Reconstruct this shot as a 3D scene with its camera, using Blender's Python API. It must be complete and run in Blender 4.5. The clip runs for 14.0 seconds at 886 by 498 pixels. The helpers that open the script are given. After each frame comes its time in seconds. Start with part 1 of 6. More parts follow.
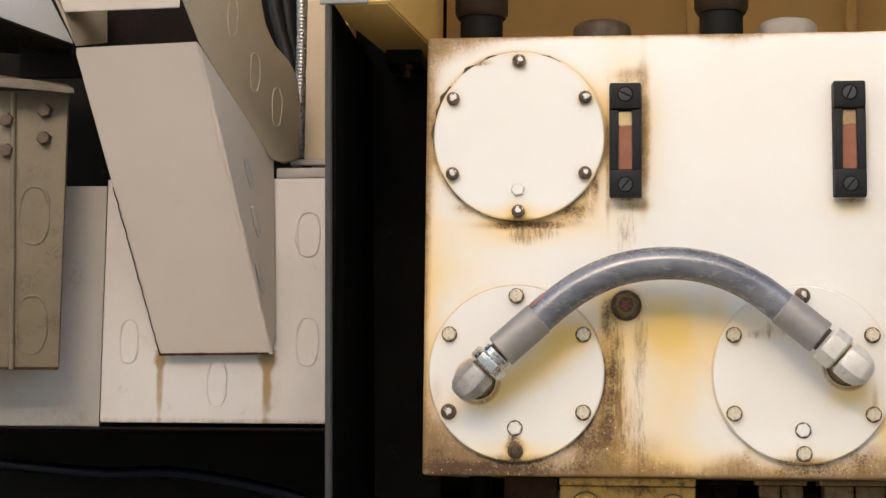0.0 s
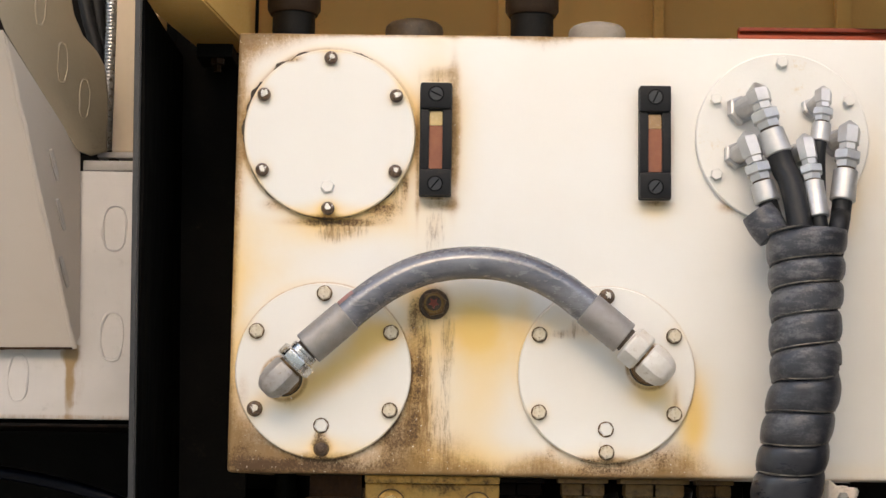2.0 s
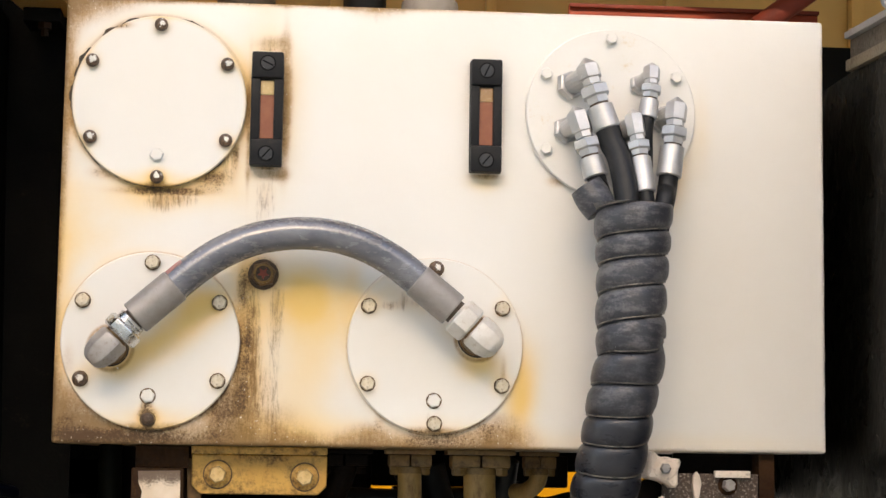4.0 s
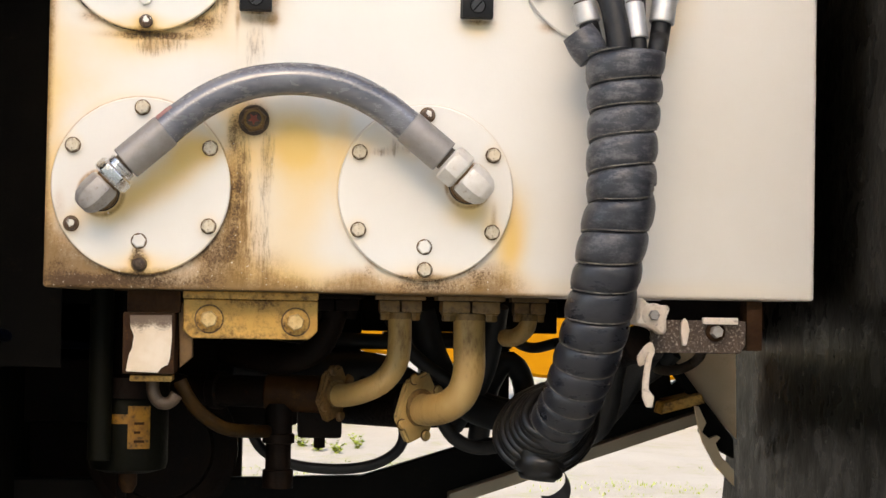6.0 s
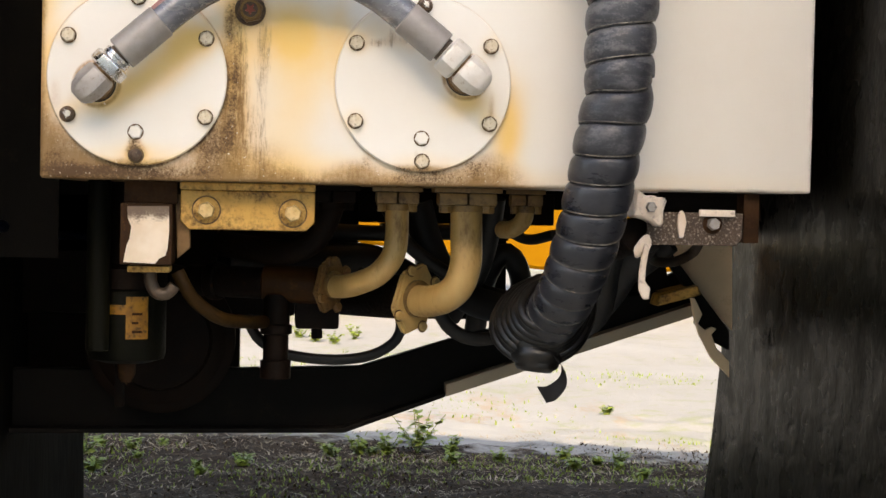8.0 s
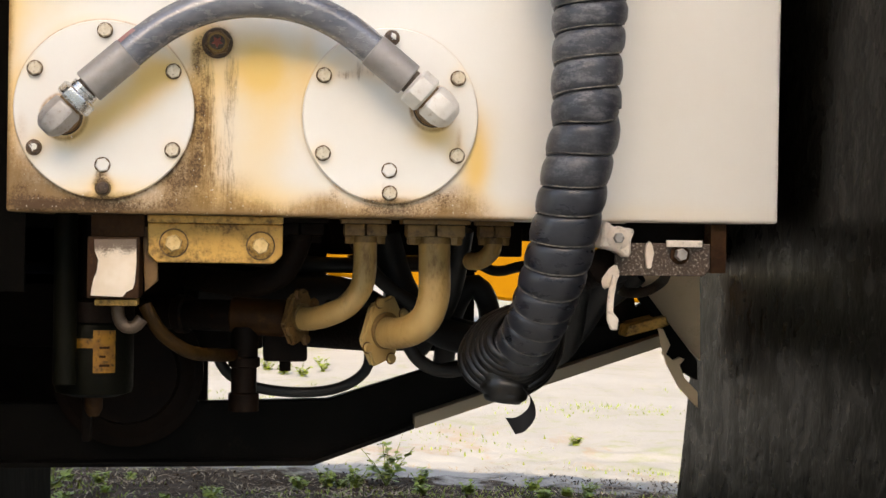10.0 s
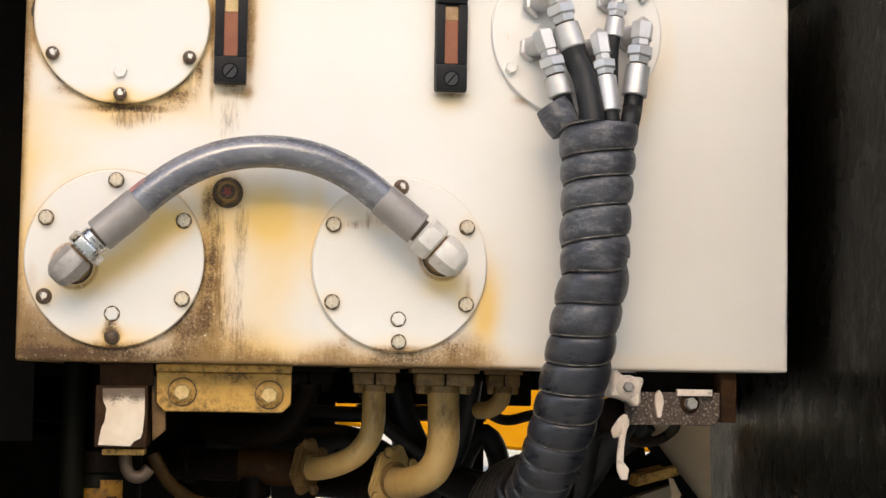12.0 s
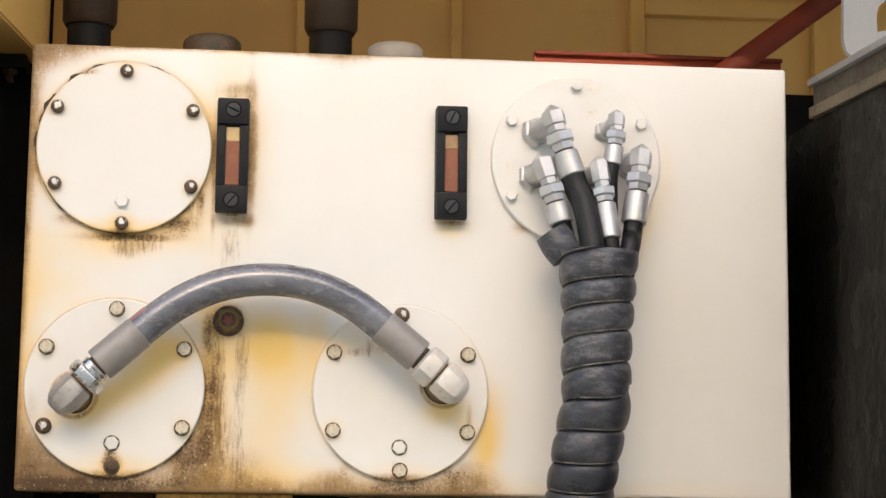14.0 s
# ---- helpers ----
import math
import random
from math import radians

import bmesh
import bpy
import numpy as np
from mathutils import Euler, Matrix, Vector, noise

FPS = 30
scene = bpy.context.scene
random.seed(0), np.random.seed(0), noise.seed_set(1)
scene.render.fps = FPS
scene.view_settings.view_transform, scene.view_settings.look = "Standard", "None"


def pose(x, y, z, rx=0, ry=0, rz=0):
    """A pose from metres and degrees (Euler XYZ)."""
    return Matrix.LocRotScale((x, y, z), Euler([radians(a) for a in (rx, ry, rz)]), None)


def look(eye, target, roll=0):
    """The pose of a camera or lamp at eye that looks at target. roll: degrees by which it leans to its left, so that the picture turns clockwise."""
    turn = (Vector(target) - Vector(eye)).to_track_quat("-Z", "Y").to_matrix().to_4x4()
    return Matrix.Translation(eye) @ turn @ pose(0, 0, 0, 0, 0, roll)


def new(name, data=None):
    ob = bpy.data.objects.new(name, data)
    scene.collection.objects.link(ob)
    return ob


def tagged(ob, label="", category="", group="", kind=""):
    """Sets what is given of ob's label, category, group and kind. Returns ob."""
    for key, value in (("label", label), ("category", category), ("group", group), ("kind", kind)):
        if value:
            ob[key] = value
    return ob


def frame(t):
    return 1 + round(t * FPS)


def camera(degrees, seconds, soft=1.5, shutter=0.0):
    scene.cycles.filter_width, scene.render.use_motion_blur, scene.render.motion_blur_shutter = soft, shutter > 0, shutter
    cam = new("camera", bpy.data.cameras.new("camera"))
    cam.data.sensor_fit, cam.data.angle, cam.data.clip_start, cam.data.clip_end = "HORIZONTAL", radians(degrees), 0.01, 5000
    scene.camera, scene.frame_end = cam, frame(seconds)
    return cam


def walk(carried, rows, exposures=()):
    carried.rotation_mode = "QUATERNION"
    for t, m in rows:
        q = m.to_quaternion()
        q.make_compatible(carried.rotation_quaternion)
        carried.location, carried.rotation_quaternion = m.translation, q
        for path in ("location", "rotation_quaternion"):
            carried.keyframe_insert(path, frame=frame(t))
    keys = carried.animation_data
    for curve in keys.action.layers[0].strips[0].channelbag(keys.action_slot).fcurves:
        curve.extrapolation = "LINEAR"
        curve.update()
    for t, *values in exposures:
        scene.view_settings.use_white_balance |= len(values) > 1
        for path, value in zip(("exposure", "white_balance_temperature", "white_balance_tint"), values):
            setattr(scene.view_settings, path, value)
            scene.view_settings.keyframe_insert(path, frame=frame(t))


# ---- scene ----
# ---------------------------------------------------------------- camera
# The camera stands on one spot and only turns.
EYE = (0.3183, -2.5748, 1.0)
TURNS = [
    (0.0, 97.316, -0.655, 6.397),
    (0.5, 97.339, -0.627, 4.947),
    (1.0, 97.333, -0.712, 3.581),
    (1.5, 97.32, -0.758, 2.079),
    (2.0, 97.316, -0.786, 0.469),
    (2.5, 97.3, -0.823, -0.781),
    (3.0, 97.299, -0.841, -2.813),
    (3.2, 97.295, -0.777, -3.498),
    (3.6, 97.15, -0.8, -4.35),
    (4.1, 96.3, -0.8, -4.85),
    (4.7, 94.95, -0.78, -5.05),
    (5.3, 93.461, -0.779, -5.09),
    (5.5, 93.085, -0.877, -5.086),
    (6.0, 91.799, -1.047, -5.084),
    (6.5, 90.791, -0.989, -5.086),
    (7.0, 89.914, -1.09, -5.085),
    (7.5, 89.148, -1.178, -5.107),
    (7.7, 88.8, -1.178, -5.129),
    (8.3, 88.38, -1.15, -5.25),
    (8.8, 88.4, -1.1, -5.55),
    (9.3, 88.6, -1.05, -5.9),
    (9.8, 89.18, -0.989, -6.094),
    (10.0, 89.464, -0.908, -6.156),
    (10.5, 90.292, -1.119, -6.165),
    (11.0, 91.507, -0.975, -6.146),
    (11.5, 92.672, -0.977, -6.097),
    (12.0, 94.029, -0.908, -5.878),
    (12.5, 95.127, -0.876, -5.846),
    (13.0, 96.278, -0.713, -5.821),
    (13.5, 97.183, -0.754, -5.823),
    (14.0, 97.942, -0.664, -5.832),
]
STOPS = [(0.0, 1.88), (3.2, 1.92), (5.5, 2.04), (12.0, 2.04), (14.0, 1.94)]   # the camera opens a little on the dark underside
cam = camera(26.73, 14.0, soft=1.5)
walk(cam, [(t, pose(*EYE, rx, ry, rz)) for t, rx, ry, rz in TURNS], exposures=[(t, stops, 7750, 13) for t, stops in STOPS])

# ---------------------------------------------------------------- light
SUN_UP, SUN_TURN = 28.0, 188.0   # elevation, compass turn (180: behind the camera)
world = bpy.data.worlds.new("sky")
scene.world = world
world.use_nodes = True
wn = world.node_tree
sky = wn.nodes.new("ShaderNodeTexSky")
sky.sky_type, sky.sun_disc = "NISHITA", False
sky.sun_elevation, sky.sun_rotation = radians(SUN_UP), radians(SUN_TURN)
sky.dust_density = 2.0
wn.links.new(sky.outputs[0], wn.nodes["Background"].inputs[0])
wn.nodes["Background"].inputs[1].default_value = 0.15
sun_data = bpy.data.lights.new("sun", "SUN")
sun_data.energy, sun_data.angle, sun_data.color = 2.9, radians(0.53), (1.0, 0.94, 0.84)
sun = new("sun", sun_data)
a, e = radians(SUN_TURN), radians(SUN_UP)
to_sun = Vector((math.sin(a) * math.cos(e), math.cos(a) * math.cos(e), math.sin(e)))
sun.matrix_world = look(to_sun * 30, (0, 0, 0))

# ---------------------------------------------------------------- materials


class Nodes:
    """Short hand for a material's node tree."""

    def __init__(self, name):
        self.mat = bpy.data.materials.new(name)
        self.mat.use_nodes = True
        self.t = self.mat.node_tree
        self.bsdf = self.t.nodes["Principled BSDF"]

    def put(self, socket, value):
        if isinstance(value, bpy.types.NodeSocket):
            self.t.links.new(value, socket)
        elif isinstance(value, (tuple, list)) and len(value) == 3 and socket.type == "RGBA":
            socket.default_value = (*value, 1)
        else:
            socket.default_value = value

    def math(self, op, a, b=0.0, clamp=False):
        n = self.t.nodes.new("ShaderNodeMath")
        n.operation, n.use_clamp = op, clamp
        self.put(n.inputs[0], a)
        self.put(n.inputs[1], b)
        return n.outputs[0]

    def vec(self, op, a, b, out=0):
        n = self.t.nodes.new("ShaderNodeVectorMath")
        n.operation = op
        self.put(n.inputs[0], a)
        self.put(n.inputs[1], b)
        return n.outputs[out]

    def place(self):
        return self.t.nodes.new("ShaderNodeTexCoord").outputs["Object"]

    def noise(self, co, scale, detail=4.0, rough=0.6, stretch=None, lift=None):
        if stretch:
            co = self.vec("MULTIPLY", co, stretch)
        if lift:
            co = self.vec("ADD", co, lift)
        n = self.t.nodes.new("ShaderNodeTexNoise")
        self.put(n.inputs["Vector"], co)
        n.inputs["Scale"].default_value, n.inputs["Detail"].default_value, n.inputs["Roughness"].default_value = scale, detail, rough
        return n.outputs["Fac"]

    def step(self, v, lo, hi, a=0.0, b=1.0):
        n = self.t.nodes.new("ShaderNodeMapRange")
        n.interpolation_type = "SMOOTHSTEP"
        for i, x in enumerate((v, lo, hi, a, b)):
            self.put(n.inputs[i], x)
        return n.outputs[0]

    def mix(self, f, a, b):
        n = self.t.nodes.new("ShaderNodeMix")
        n.data_type = "RGBA"
        self.put(n.inputs["Factor"], f)
        self.put(n.inputs[6], a)
        self.put(n.inputs[7], b)
        return n.outputs[2]

    def bump(self, height, strength, distance):
        n = self.t.nodes.new("ShaderNodeBump")
        n.inputs["Strength"].default_value, n.inputs["Distance"].default_value = strength, distance
        self.put(n.inputs["Height"], height)
        self.t.links.new(n.outputs[0], self.bsdf.inputs["Normal"])

    def finish(self, colour, rough, metal=0.0):
        self.put(self.bsdf.inputs["Base Color"], colour)
        self.put(self.bsdf.inputs["Roughness"], rough)
        self.put(self.bsdf.inputs["Metallic"], metal)
        return self.mat

    def total(self, values):
        s = values[0]
        for v in values[1:]:
            s = self.math("ADD", s, v)
        return s


def surface(name, a, b, grime=None, amount=0.5, scale=14.0, rough=(0.4, 0.6), metal=0.0, bump=0.25, fine=220.0, depth=0.001, stretch=None, each=0.0, gloss=0.5):
    """Two tones broken by noise, with grime on top and a fine relief."""
    n = Nodes(name)
    co = n.place()
    big = n.noise(co, scale, 5, 0.62, stretch)
    small = n.noise(co, fine, 3, 0.6, stretch)
    col = n.mix(n.step(big, 0.3, 0.7), a, b)
    if each:
        info = n.t.nodes.new("ShaderNodeObjectInfo")
        col = n.mix(n.math("MULTIPLY", info.outputs["Random"], each), col, b)
    r = n.step(small, 0.3, 0.7, rough[0], rough[1])
    if grime:
        g = n.noise(co, scale * 2.3, 8, 0.7, stretch, (3.1, 7.7, 1.3))
        g = n.math("ADD", g, n.math("MULTIPLY", n.math("SUBTRACT", small, 0.5), 0.35))
        g = n.step(g, 0.64 - 0.35 * amount, 0.96 - 0.35 * amount)
        col = n.mix(g, col, grime)
        r = n.math("ADD", r, n.math("MULTIPLY", g, 0.2), True)
    n.bump(n.math("ADD", small, n.math("MULTIPLY", big, 0.6)), bump, depth)
    n.bsdf.inputs["Specular IOR Level"].default_value = gloss
    return n.finish(col, r, metal)


def stained(name, a, b, yellow, brown, crust, runs):
    """Cream paint with stains of their own shape. A patch is (x, z, half width, half height, strength), a ring (x, z, radius, width),
    each with its strength last, from the foot of the tank's front corner."""
    n = Nodes(name)
    co = n.place()
    broad = n.noise(co, 5.0, 5, 0.6)
    mid = n.noise(co, 38.0, 6, 0.68)
    fine = n.noise(co, 260.0, 4, 0.65)
    drip = n.noise(co, 1.0, 5, 0.6, (75.0, 20.0, 9.0))
    thin = n.noise(co, 1.0, 6, 0.72, (240.0, 20.0, 34.0))

    def patch(cx, cz, rx, rz, s):
        v = n.vec("MULTIPLY", n.vec("SUBTRACT", co, (cx, 0, cz)), (1 / rx, 0, 1 / rz))
        d = n.vec("DOT_PRODUCT", v, v, 1)
        return n.math("MULTIPLY", n.math("POWER", 2.718, n.math("MULTIPLY", d, -1.0)), s)

    def ring(cx, cz, r, w, s):
        v = n.vec("MULTIPLY", n.vec("SUBTRACT", co, (cx, 0, cz)), (1, 0, 1))
        d = n.math("DIVIDE", n.math("SUBTRACT", n.vec("LENGTH", v, (0, 0, 0), 1), r), w)
        return n.math("MULTIPLY", n.math("POWER", 2.718, n.math("MULTIPLY", n.math("MULTIPLY", d, d), -1.0)), s)

    def spread(patches, rings=()):
        return n.total([patch(*p) for p in patches] + [ring(*p) for p in rings])

    yellow, brown, crust, runs = spread(*yellow), spread(*brown), spread(*crust), spread(*runs)
    yellow = n.math("MULTIPLY", yellow, n.step(broad, 0.25, 0.7, 0.7, 1.1))
    amber = n.math("MAXIMUM", n.math("MAXIMUM", n.step(brown, 0.06, 0.7), n.step(crust, 0.05, 0.6)), n.step(runs, 0.18, 0.95))
    specks = n.noise(co, 620.0, 3, 0.6, (1.0, 1.0, 0.7), (2, 5, 3))
    rough_edge = n.total([n.math("MULTIPLY", n.math("SUBTRACT", v, 0.5), k) for v, k in ((mid, 1.2), (fine, 1.3), (specks, 0.9))])
    wet = n.math("ADD", n.math("MULTIPLY", n.math("SUBTRACT", drip, 0.5), 1.6), n.math("MULTIPLY", n.math("SUBTRACT", thin, 0.5), 3.2))
    smear = n.math("ADD", n.math("MULTIPLY", rough_edge, 0.55), n.math("MULTIPLY", wet, 0.22))
    brown = n.step(n.math("ADD", brown, n.math("MULTIPLY", smear, n.step(brown, 0.05, 0.5))), 0.14, 1.15)
    crust = n.step(n.math("ADD", crust, n.math("MULTIPLY", rough_edge, n.step(crust, 0.05, 0.4))), 0.30, 0.95)
    runs = n.step(n.math("ADD", runs, n.math("MULTIPLY", n.math("ADD", wet, n.math("MULTIPLY", rough_edge, 0.35)), n.step(runs, 0.05, 0.5))), 0.22, 1.25)
    col = n.mix(n.step(broad, 0.3, 0.7), a, b)
    col = n.mix(n.step(yellow, 0.03, 1.25), col, (0.85, 0.565, 0.185))
    col = n.mix(n.math("MULTIPLY", amber, n.step(mid, 0.2, 0.7, 0.40, 0.78)), col, (0.52, 0.265, 0.055))
    col = n.mix(n.math("MULTIPLY", runs, 0.85), col, (0.165, 0.075, 0.018))
    col = n.mix(n.math("MULTIPLY", brown, 0.82), col, (0.185, 0.096, 0.021))
    col = n.mix(n.math("MULTIPLY", crust, 0.92), col, (0.070, 0.031, 0.009))
    # small chips down the edges and along the foot
    dirty = n.math("MAXIMUM", brown, runs)
    chips = n.math("MULTIPLY", n.step(n.noise(co, 190.0, 2, 0.5, None, (5, 1, 9)), 0.675, 0.72), n.step(dirty, 0.06, 0.3))
    col = n.mix(n.math("MULTIPLY", chips, 0.85), col, (0.78, 0.70, 0.56))
    grime = n.math("MAXIMUM", n.math("MAXIMUM", brown, crust), runs)
    n.bump(n.total([n.math("MULTIPLY", broad, 1.5), n.math("MULTIPLY", fine, 0.12), n.math("MULTIPLY", grime, 0.35)]), 0.35, 0.002)
    return n.finish(col, n.math("ADD", n.step(fine, 0.3, 0.7, 0.34, 0.44), n.math("MULTIPLY", grime, 0.3)))


def bolt_halos(x, z, turns):
    return [(x + 0.107 * math.cos(math.pi / 2 + k * math.pi / 3), z + 0.107 * math.sin(math.pi / 2 + k * math.pi / 3), 0.016, 0.018, 0.55) for k in turns]


def chassis_face():
    """Dull cream chassis paint with two rust runs below the strut and a dirty foot; places are from the box's base."""
    n = Nodes("chassis_face_paint")
    co = n.place()
    broad, mid, fine = n.noise(co, 6.0, 5, 0.6), n.noise(co, 40.0, 6, 0.7), n.noise(co, 220.0, 4, 0.65)
    streak = n.noise(co, 1.0, 5, 0.65, (140.0, 20.0, 14.0))

    def blob(cx, cz, rx, rz, s):
        v = n.vec("MULTIPLY", n.vec("SUBTRACT", co, (cx, 0, cz)), (1 / rx, 0, 1 / rz))
        d = n.vec("DOT_PRODUCT", v, v, 1)
        return n.math("MULTIPLY", n.math("POWER", 2.718, n.math("MULTIPLY", n.math("MULTIPLY", d, d), -1.0)), s)

    rust = n.total([blob(-0.082, 0.045, 0.006, 0.05, 0.8), blob(0.074, 0.045, 0.007, 0.055, 0.85), blob(-0.082, 0.085, 0.012, 0.014, 0.95), blob(0.074, 0.085, 0.014, 0.016, 1.1), blob(0.0, 0.096, 0.09, 0.004, 0.6),
                    blob(0.074 + 0.01, 0.05, 0.016, 0.05, 0.3), blob(-0.1, -0.006, 0.6, 0.006, 0.5)])
    rust = n.step(n.math("ADD", rust, n.math("MULTIPLY", n.math("ADD", n.math("SUBTRACT", streak, 0.5), n.math("MULTIPLY", n.math("SUBTRACT", mid, 0.5), 0.8)), n.step(rust, 0.03, 0.4))), 0.15, 1.1)
    col = n.mix(n.step(broad, 0.3, 0.7), (0.57, 0.52, 0.475), (0.50, 0.46, 0.42))
    col = n.mix(n.math("MULTIPLY", n.step(mid, 0.56, 0.75), 0.35), col, (0.30, 0.26, 0.22))
    col = n.mix(n.math("MULTIPLY", rust, 0.85), col, (0.26, 0.135, 0.02))
    n.bump(n.math("ADD", n.math("MULTIPLY", broad, 1.4), n.math("MULTIPLY", fine, 0.15)), 0.35, 0.002)
    return n.finish(col, n.step(fine, 0.3, 0.7, 0.4, 0.55))


CREAM = (0.80, 0.77, 0.71)
TANK = stained(
    "tank_cream_paint", CREAM, (0.78, 0.74, 0.67),
    ([
        (0.0, 0.30, 0.03, 0.40, 0.45), (0.06, 0.30, 0.09, 0.05, 0.25), (0.335, 0.215, 0.045, 0.04, 0.85), (0.375, 0.19, 0.045, 0.05, 0.45), (0.36, 0.13, 0.05, 0.06, 0.30), (0.33, 0.07, 0.06, 0.06, 0.40),
        (0.282, 0.475, 0.052, 0.125, 0.85), (0.145, 0.345, 0.11, 0.030, 0.8), (0.215, 0.385, 0.03, 0.03, 0.6),
        (0.588, 0.372, 0.030, 0.014, 0.50), (0.588, 0.465, 0.031, 0.095, 0.55),
        (0.640, 0.085, 0.018, 0.045, 0.45), (0.632, 0.050, 0.022, 0.030, 0.55), (0.66, 0.12, 0.030, 0.09, 0.22), (0.36, 0.025, 0.14, 0.028, 0.35), (0.648, 0.09, 0.020, 0.06, 0.35), (0.62, 0.01, 0.75, 0.022, 0.40),
        (0.4, 0.628, 0.6, 0.018, 0.35), (0.852, 0.385, 0.026, 0.06, 0.85), (0.895, 0.45, 0.02, 0.08, 0.35), (0.345, 0.19, 0.055, 0.075, 0.22), (0.03, 0.275, 0.06, 0.045, 0.40), (0.0, 0.17, 0.022, 0.14, 0.40), (0.245, 0.245, 0.035, 0.045, 0.45), (0.405, 0.22, 0.02, 0.05, 0.45), (0.285, 0.20, 0.05, 0.09, 0.45), (0.262, 0.13, 0.022, 0.12, 0.75),
    ], [(0.132, 0.476, 0.122, 0.010, 0.35), (0.130, 0.141, 0.124, 0.008, 0.2), (0.520, 0.141, 0.124, 0.008, 0.12)]),
    ([
        (0.01, 0.622, 0.10, 0.022, 0.75), (0.02, 0.60, 0.05, 0.028, 0.40), (0.309, 0.475, 0.012, 0.085, 0.30), (0.0, 0.52, 0.020, 0.17, 0.55), (0.03, 0.018, 0.05, 0.045, 0.95), (0.085, 0.0, 0.07, 0.045, 0.8), (0.20, -0.004, 0.12, 0.024, 0.95), (0.36, -0.004, 0.10, 0.020, 0.55),
        (0.55, -0.004, 0.11, 0.026, 0.9), (0.43, 0.012, 0.035, 0.025, 0.5), (0.615, 0.022, 0.04, 0.030, 0.55), (0.0, 0.05, 0.03, 0.06, 0.5), (0.60, -0.006, 0.9, 0.007, 0.75), (0.30, 0.620, 0.45, 0.007, 0.75), (0.43, 0.618, 0.05, 0.018, 0.45),
        (0.0, 0.3, 0.009, 0.4, 0.55), (0.228, 0.050, 0.040, 0.045, 0.80), (0.256, 0.13, 0.018, 0.10, 0.75), (0.30, 0.03, 0.05, 0.04, 0.40), (0.69, 0.376, 0.02, 0.010, 0.45), (0.74, 0.352, 0.03, 0.005, 0.4), (0.284, 0.560, 0.024, 0.013, 0.55), (0.305, 0.475, 0.008, 0.10, 0.70),
        (0.256, 0.44, 0.004, 0.09, 0.6), (0.286, 0.375, 0.026, 0.010, 0.6), (0.612, 0.465, 0.004, 0.07, 0.3), (0.588, 0.380, 0.024, 0.005, 0.6),
    ], [(0.132, 0.4725, 0.1225, 0.004, 0.35)]),
    ([
        (0.140, 0.348, 0.065, 0.007, 0.85), (0.205, 0.368, 0.028, 0.014, 0.72), (0.238, 0.405, 0.007, 0.03, 0.6), (0.065, 0.372, 0.03, 0.012, 0.45), (0.252, 0.215, 0.008, 0.025, 0.62),
        (0.263, 0.155, 0.009, 0.05, 0.58), (0.257, 0.09, 0.010, 0.045, 0.52), (0.235, 0.05, 0.03, 0.035, 0.62), (0.281, 0.236, 0.022, 0.022, 0.95), (0.282, 0.552, 0.020, 0.004, 0.40),
        (0.304, 0.47, 0.003, 0.085, 0.45), (0.256, 0.44, 0.003, 0.06, 0.4), (0.285, 0.384, 0.024, 0.004, 0.6), (0.588, 0.381, 0.022, 0.003, 0.6),
        (0.13, 0.010, 0.10, 0.013, 0.88), (0.53, 0.010, 0.055, 0.012, 0.75), (0.60, 0.028, 0.035, 0.014, 0.50), (0.03, 0.616, 0.06, 0.005, 0.4), (0.03, 0.008, 0.05, 0.012, 0.55), (0.022, 0.032, 0.028, 0.022, 0.52), (0.445, 0.030, 0.012, 0.016, 0.40),
    ], [(0.130, 0.1405, 0.1225, 0.0020, 0.42), (0.520, 0.1405, 0.1225, 0.0014, 0.30)]),
    ([
        (0.135, 0.333, 0.022, 0.018, 0.55), (0.165, 0.338, 0.03, 0.014, 0.55), (0.228, 0.385, 0.012, 0.04, 0.5), (0.283, 0.345, 0.020, 0.05, 0.42), (0.270, 0.15, 0.010, 0.12, 0.55), (0.300, 0.19, 0.012, 0.06, 0.60),
        (0.287, 0.05, 0.030, 0.08, 0.52), (0.255, 0.10, 0.016, 0.08, 0.5), (0.43, 0.60, 0.03, 0.012, 0.3),
    ], []))
COVER_LEFT = stained(
    "left_cover_paint", CREAM, (0.77, 0.73, 0.66),
    ([(0.085, 0.105, 0.038, 0.026, 0.9), (0.128, 0.128, 0.036, 0.026, 0.8), (0.162, 0.155, 0.034, 0.028, 0.85), (0.196, 0.190, 0.036, 0.036, 1.1), (0.13, 0.03, 0.10, 0.025, 0.6),
      *bolt_halos(0.130, 0.1405, (1, 2, 3, 4, 5))], [(0.130, 0.1405, 0.121, 0.005, 0.22)]),
    ([(0.13, 0.018, 0.07, 0.012, 0.8), (0.02, 0.11, 0.012, 0.03, 0.35)], [(0.0765, 0.1295, 0.030, 0.004, 0.55)]),
    ([(0.13, 0.036, 0.013, 0.013, 1.0), (0.128, 0.052, 0.008, 0.010, 0.5), (0.13, 0.021, 0.06, 0.003, 0.6)], []),
    ([(0.13, 0.06, 0.02, 0.03, 0.3), (0.08, 0.100, 0.02, 0.012, 0.35)], []))
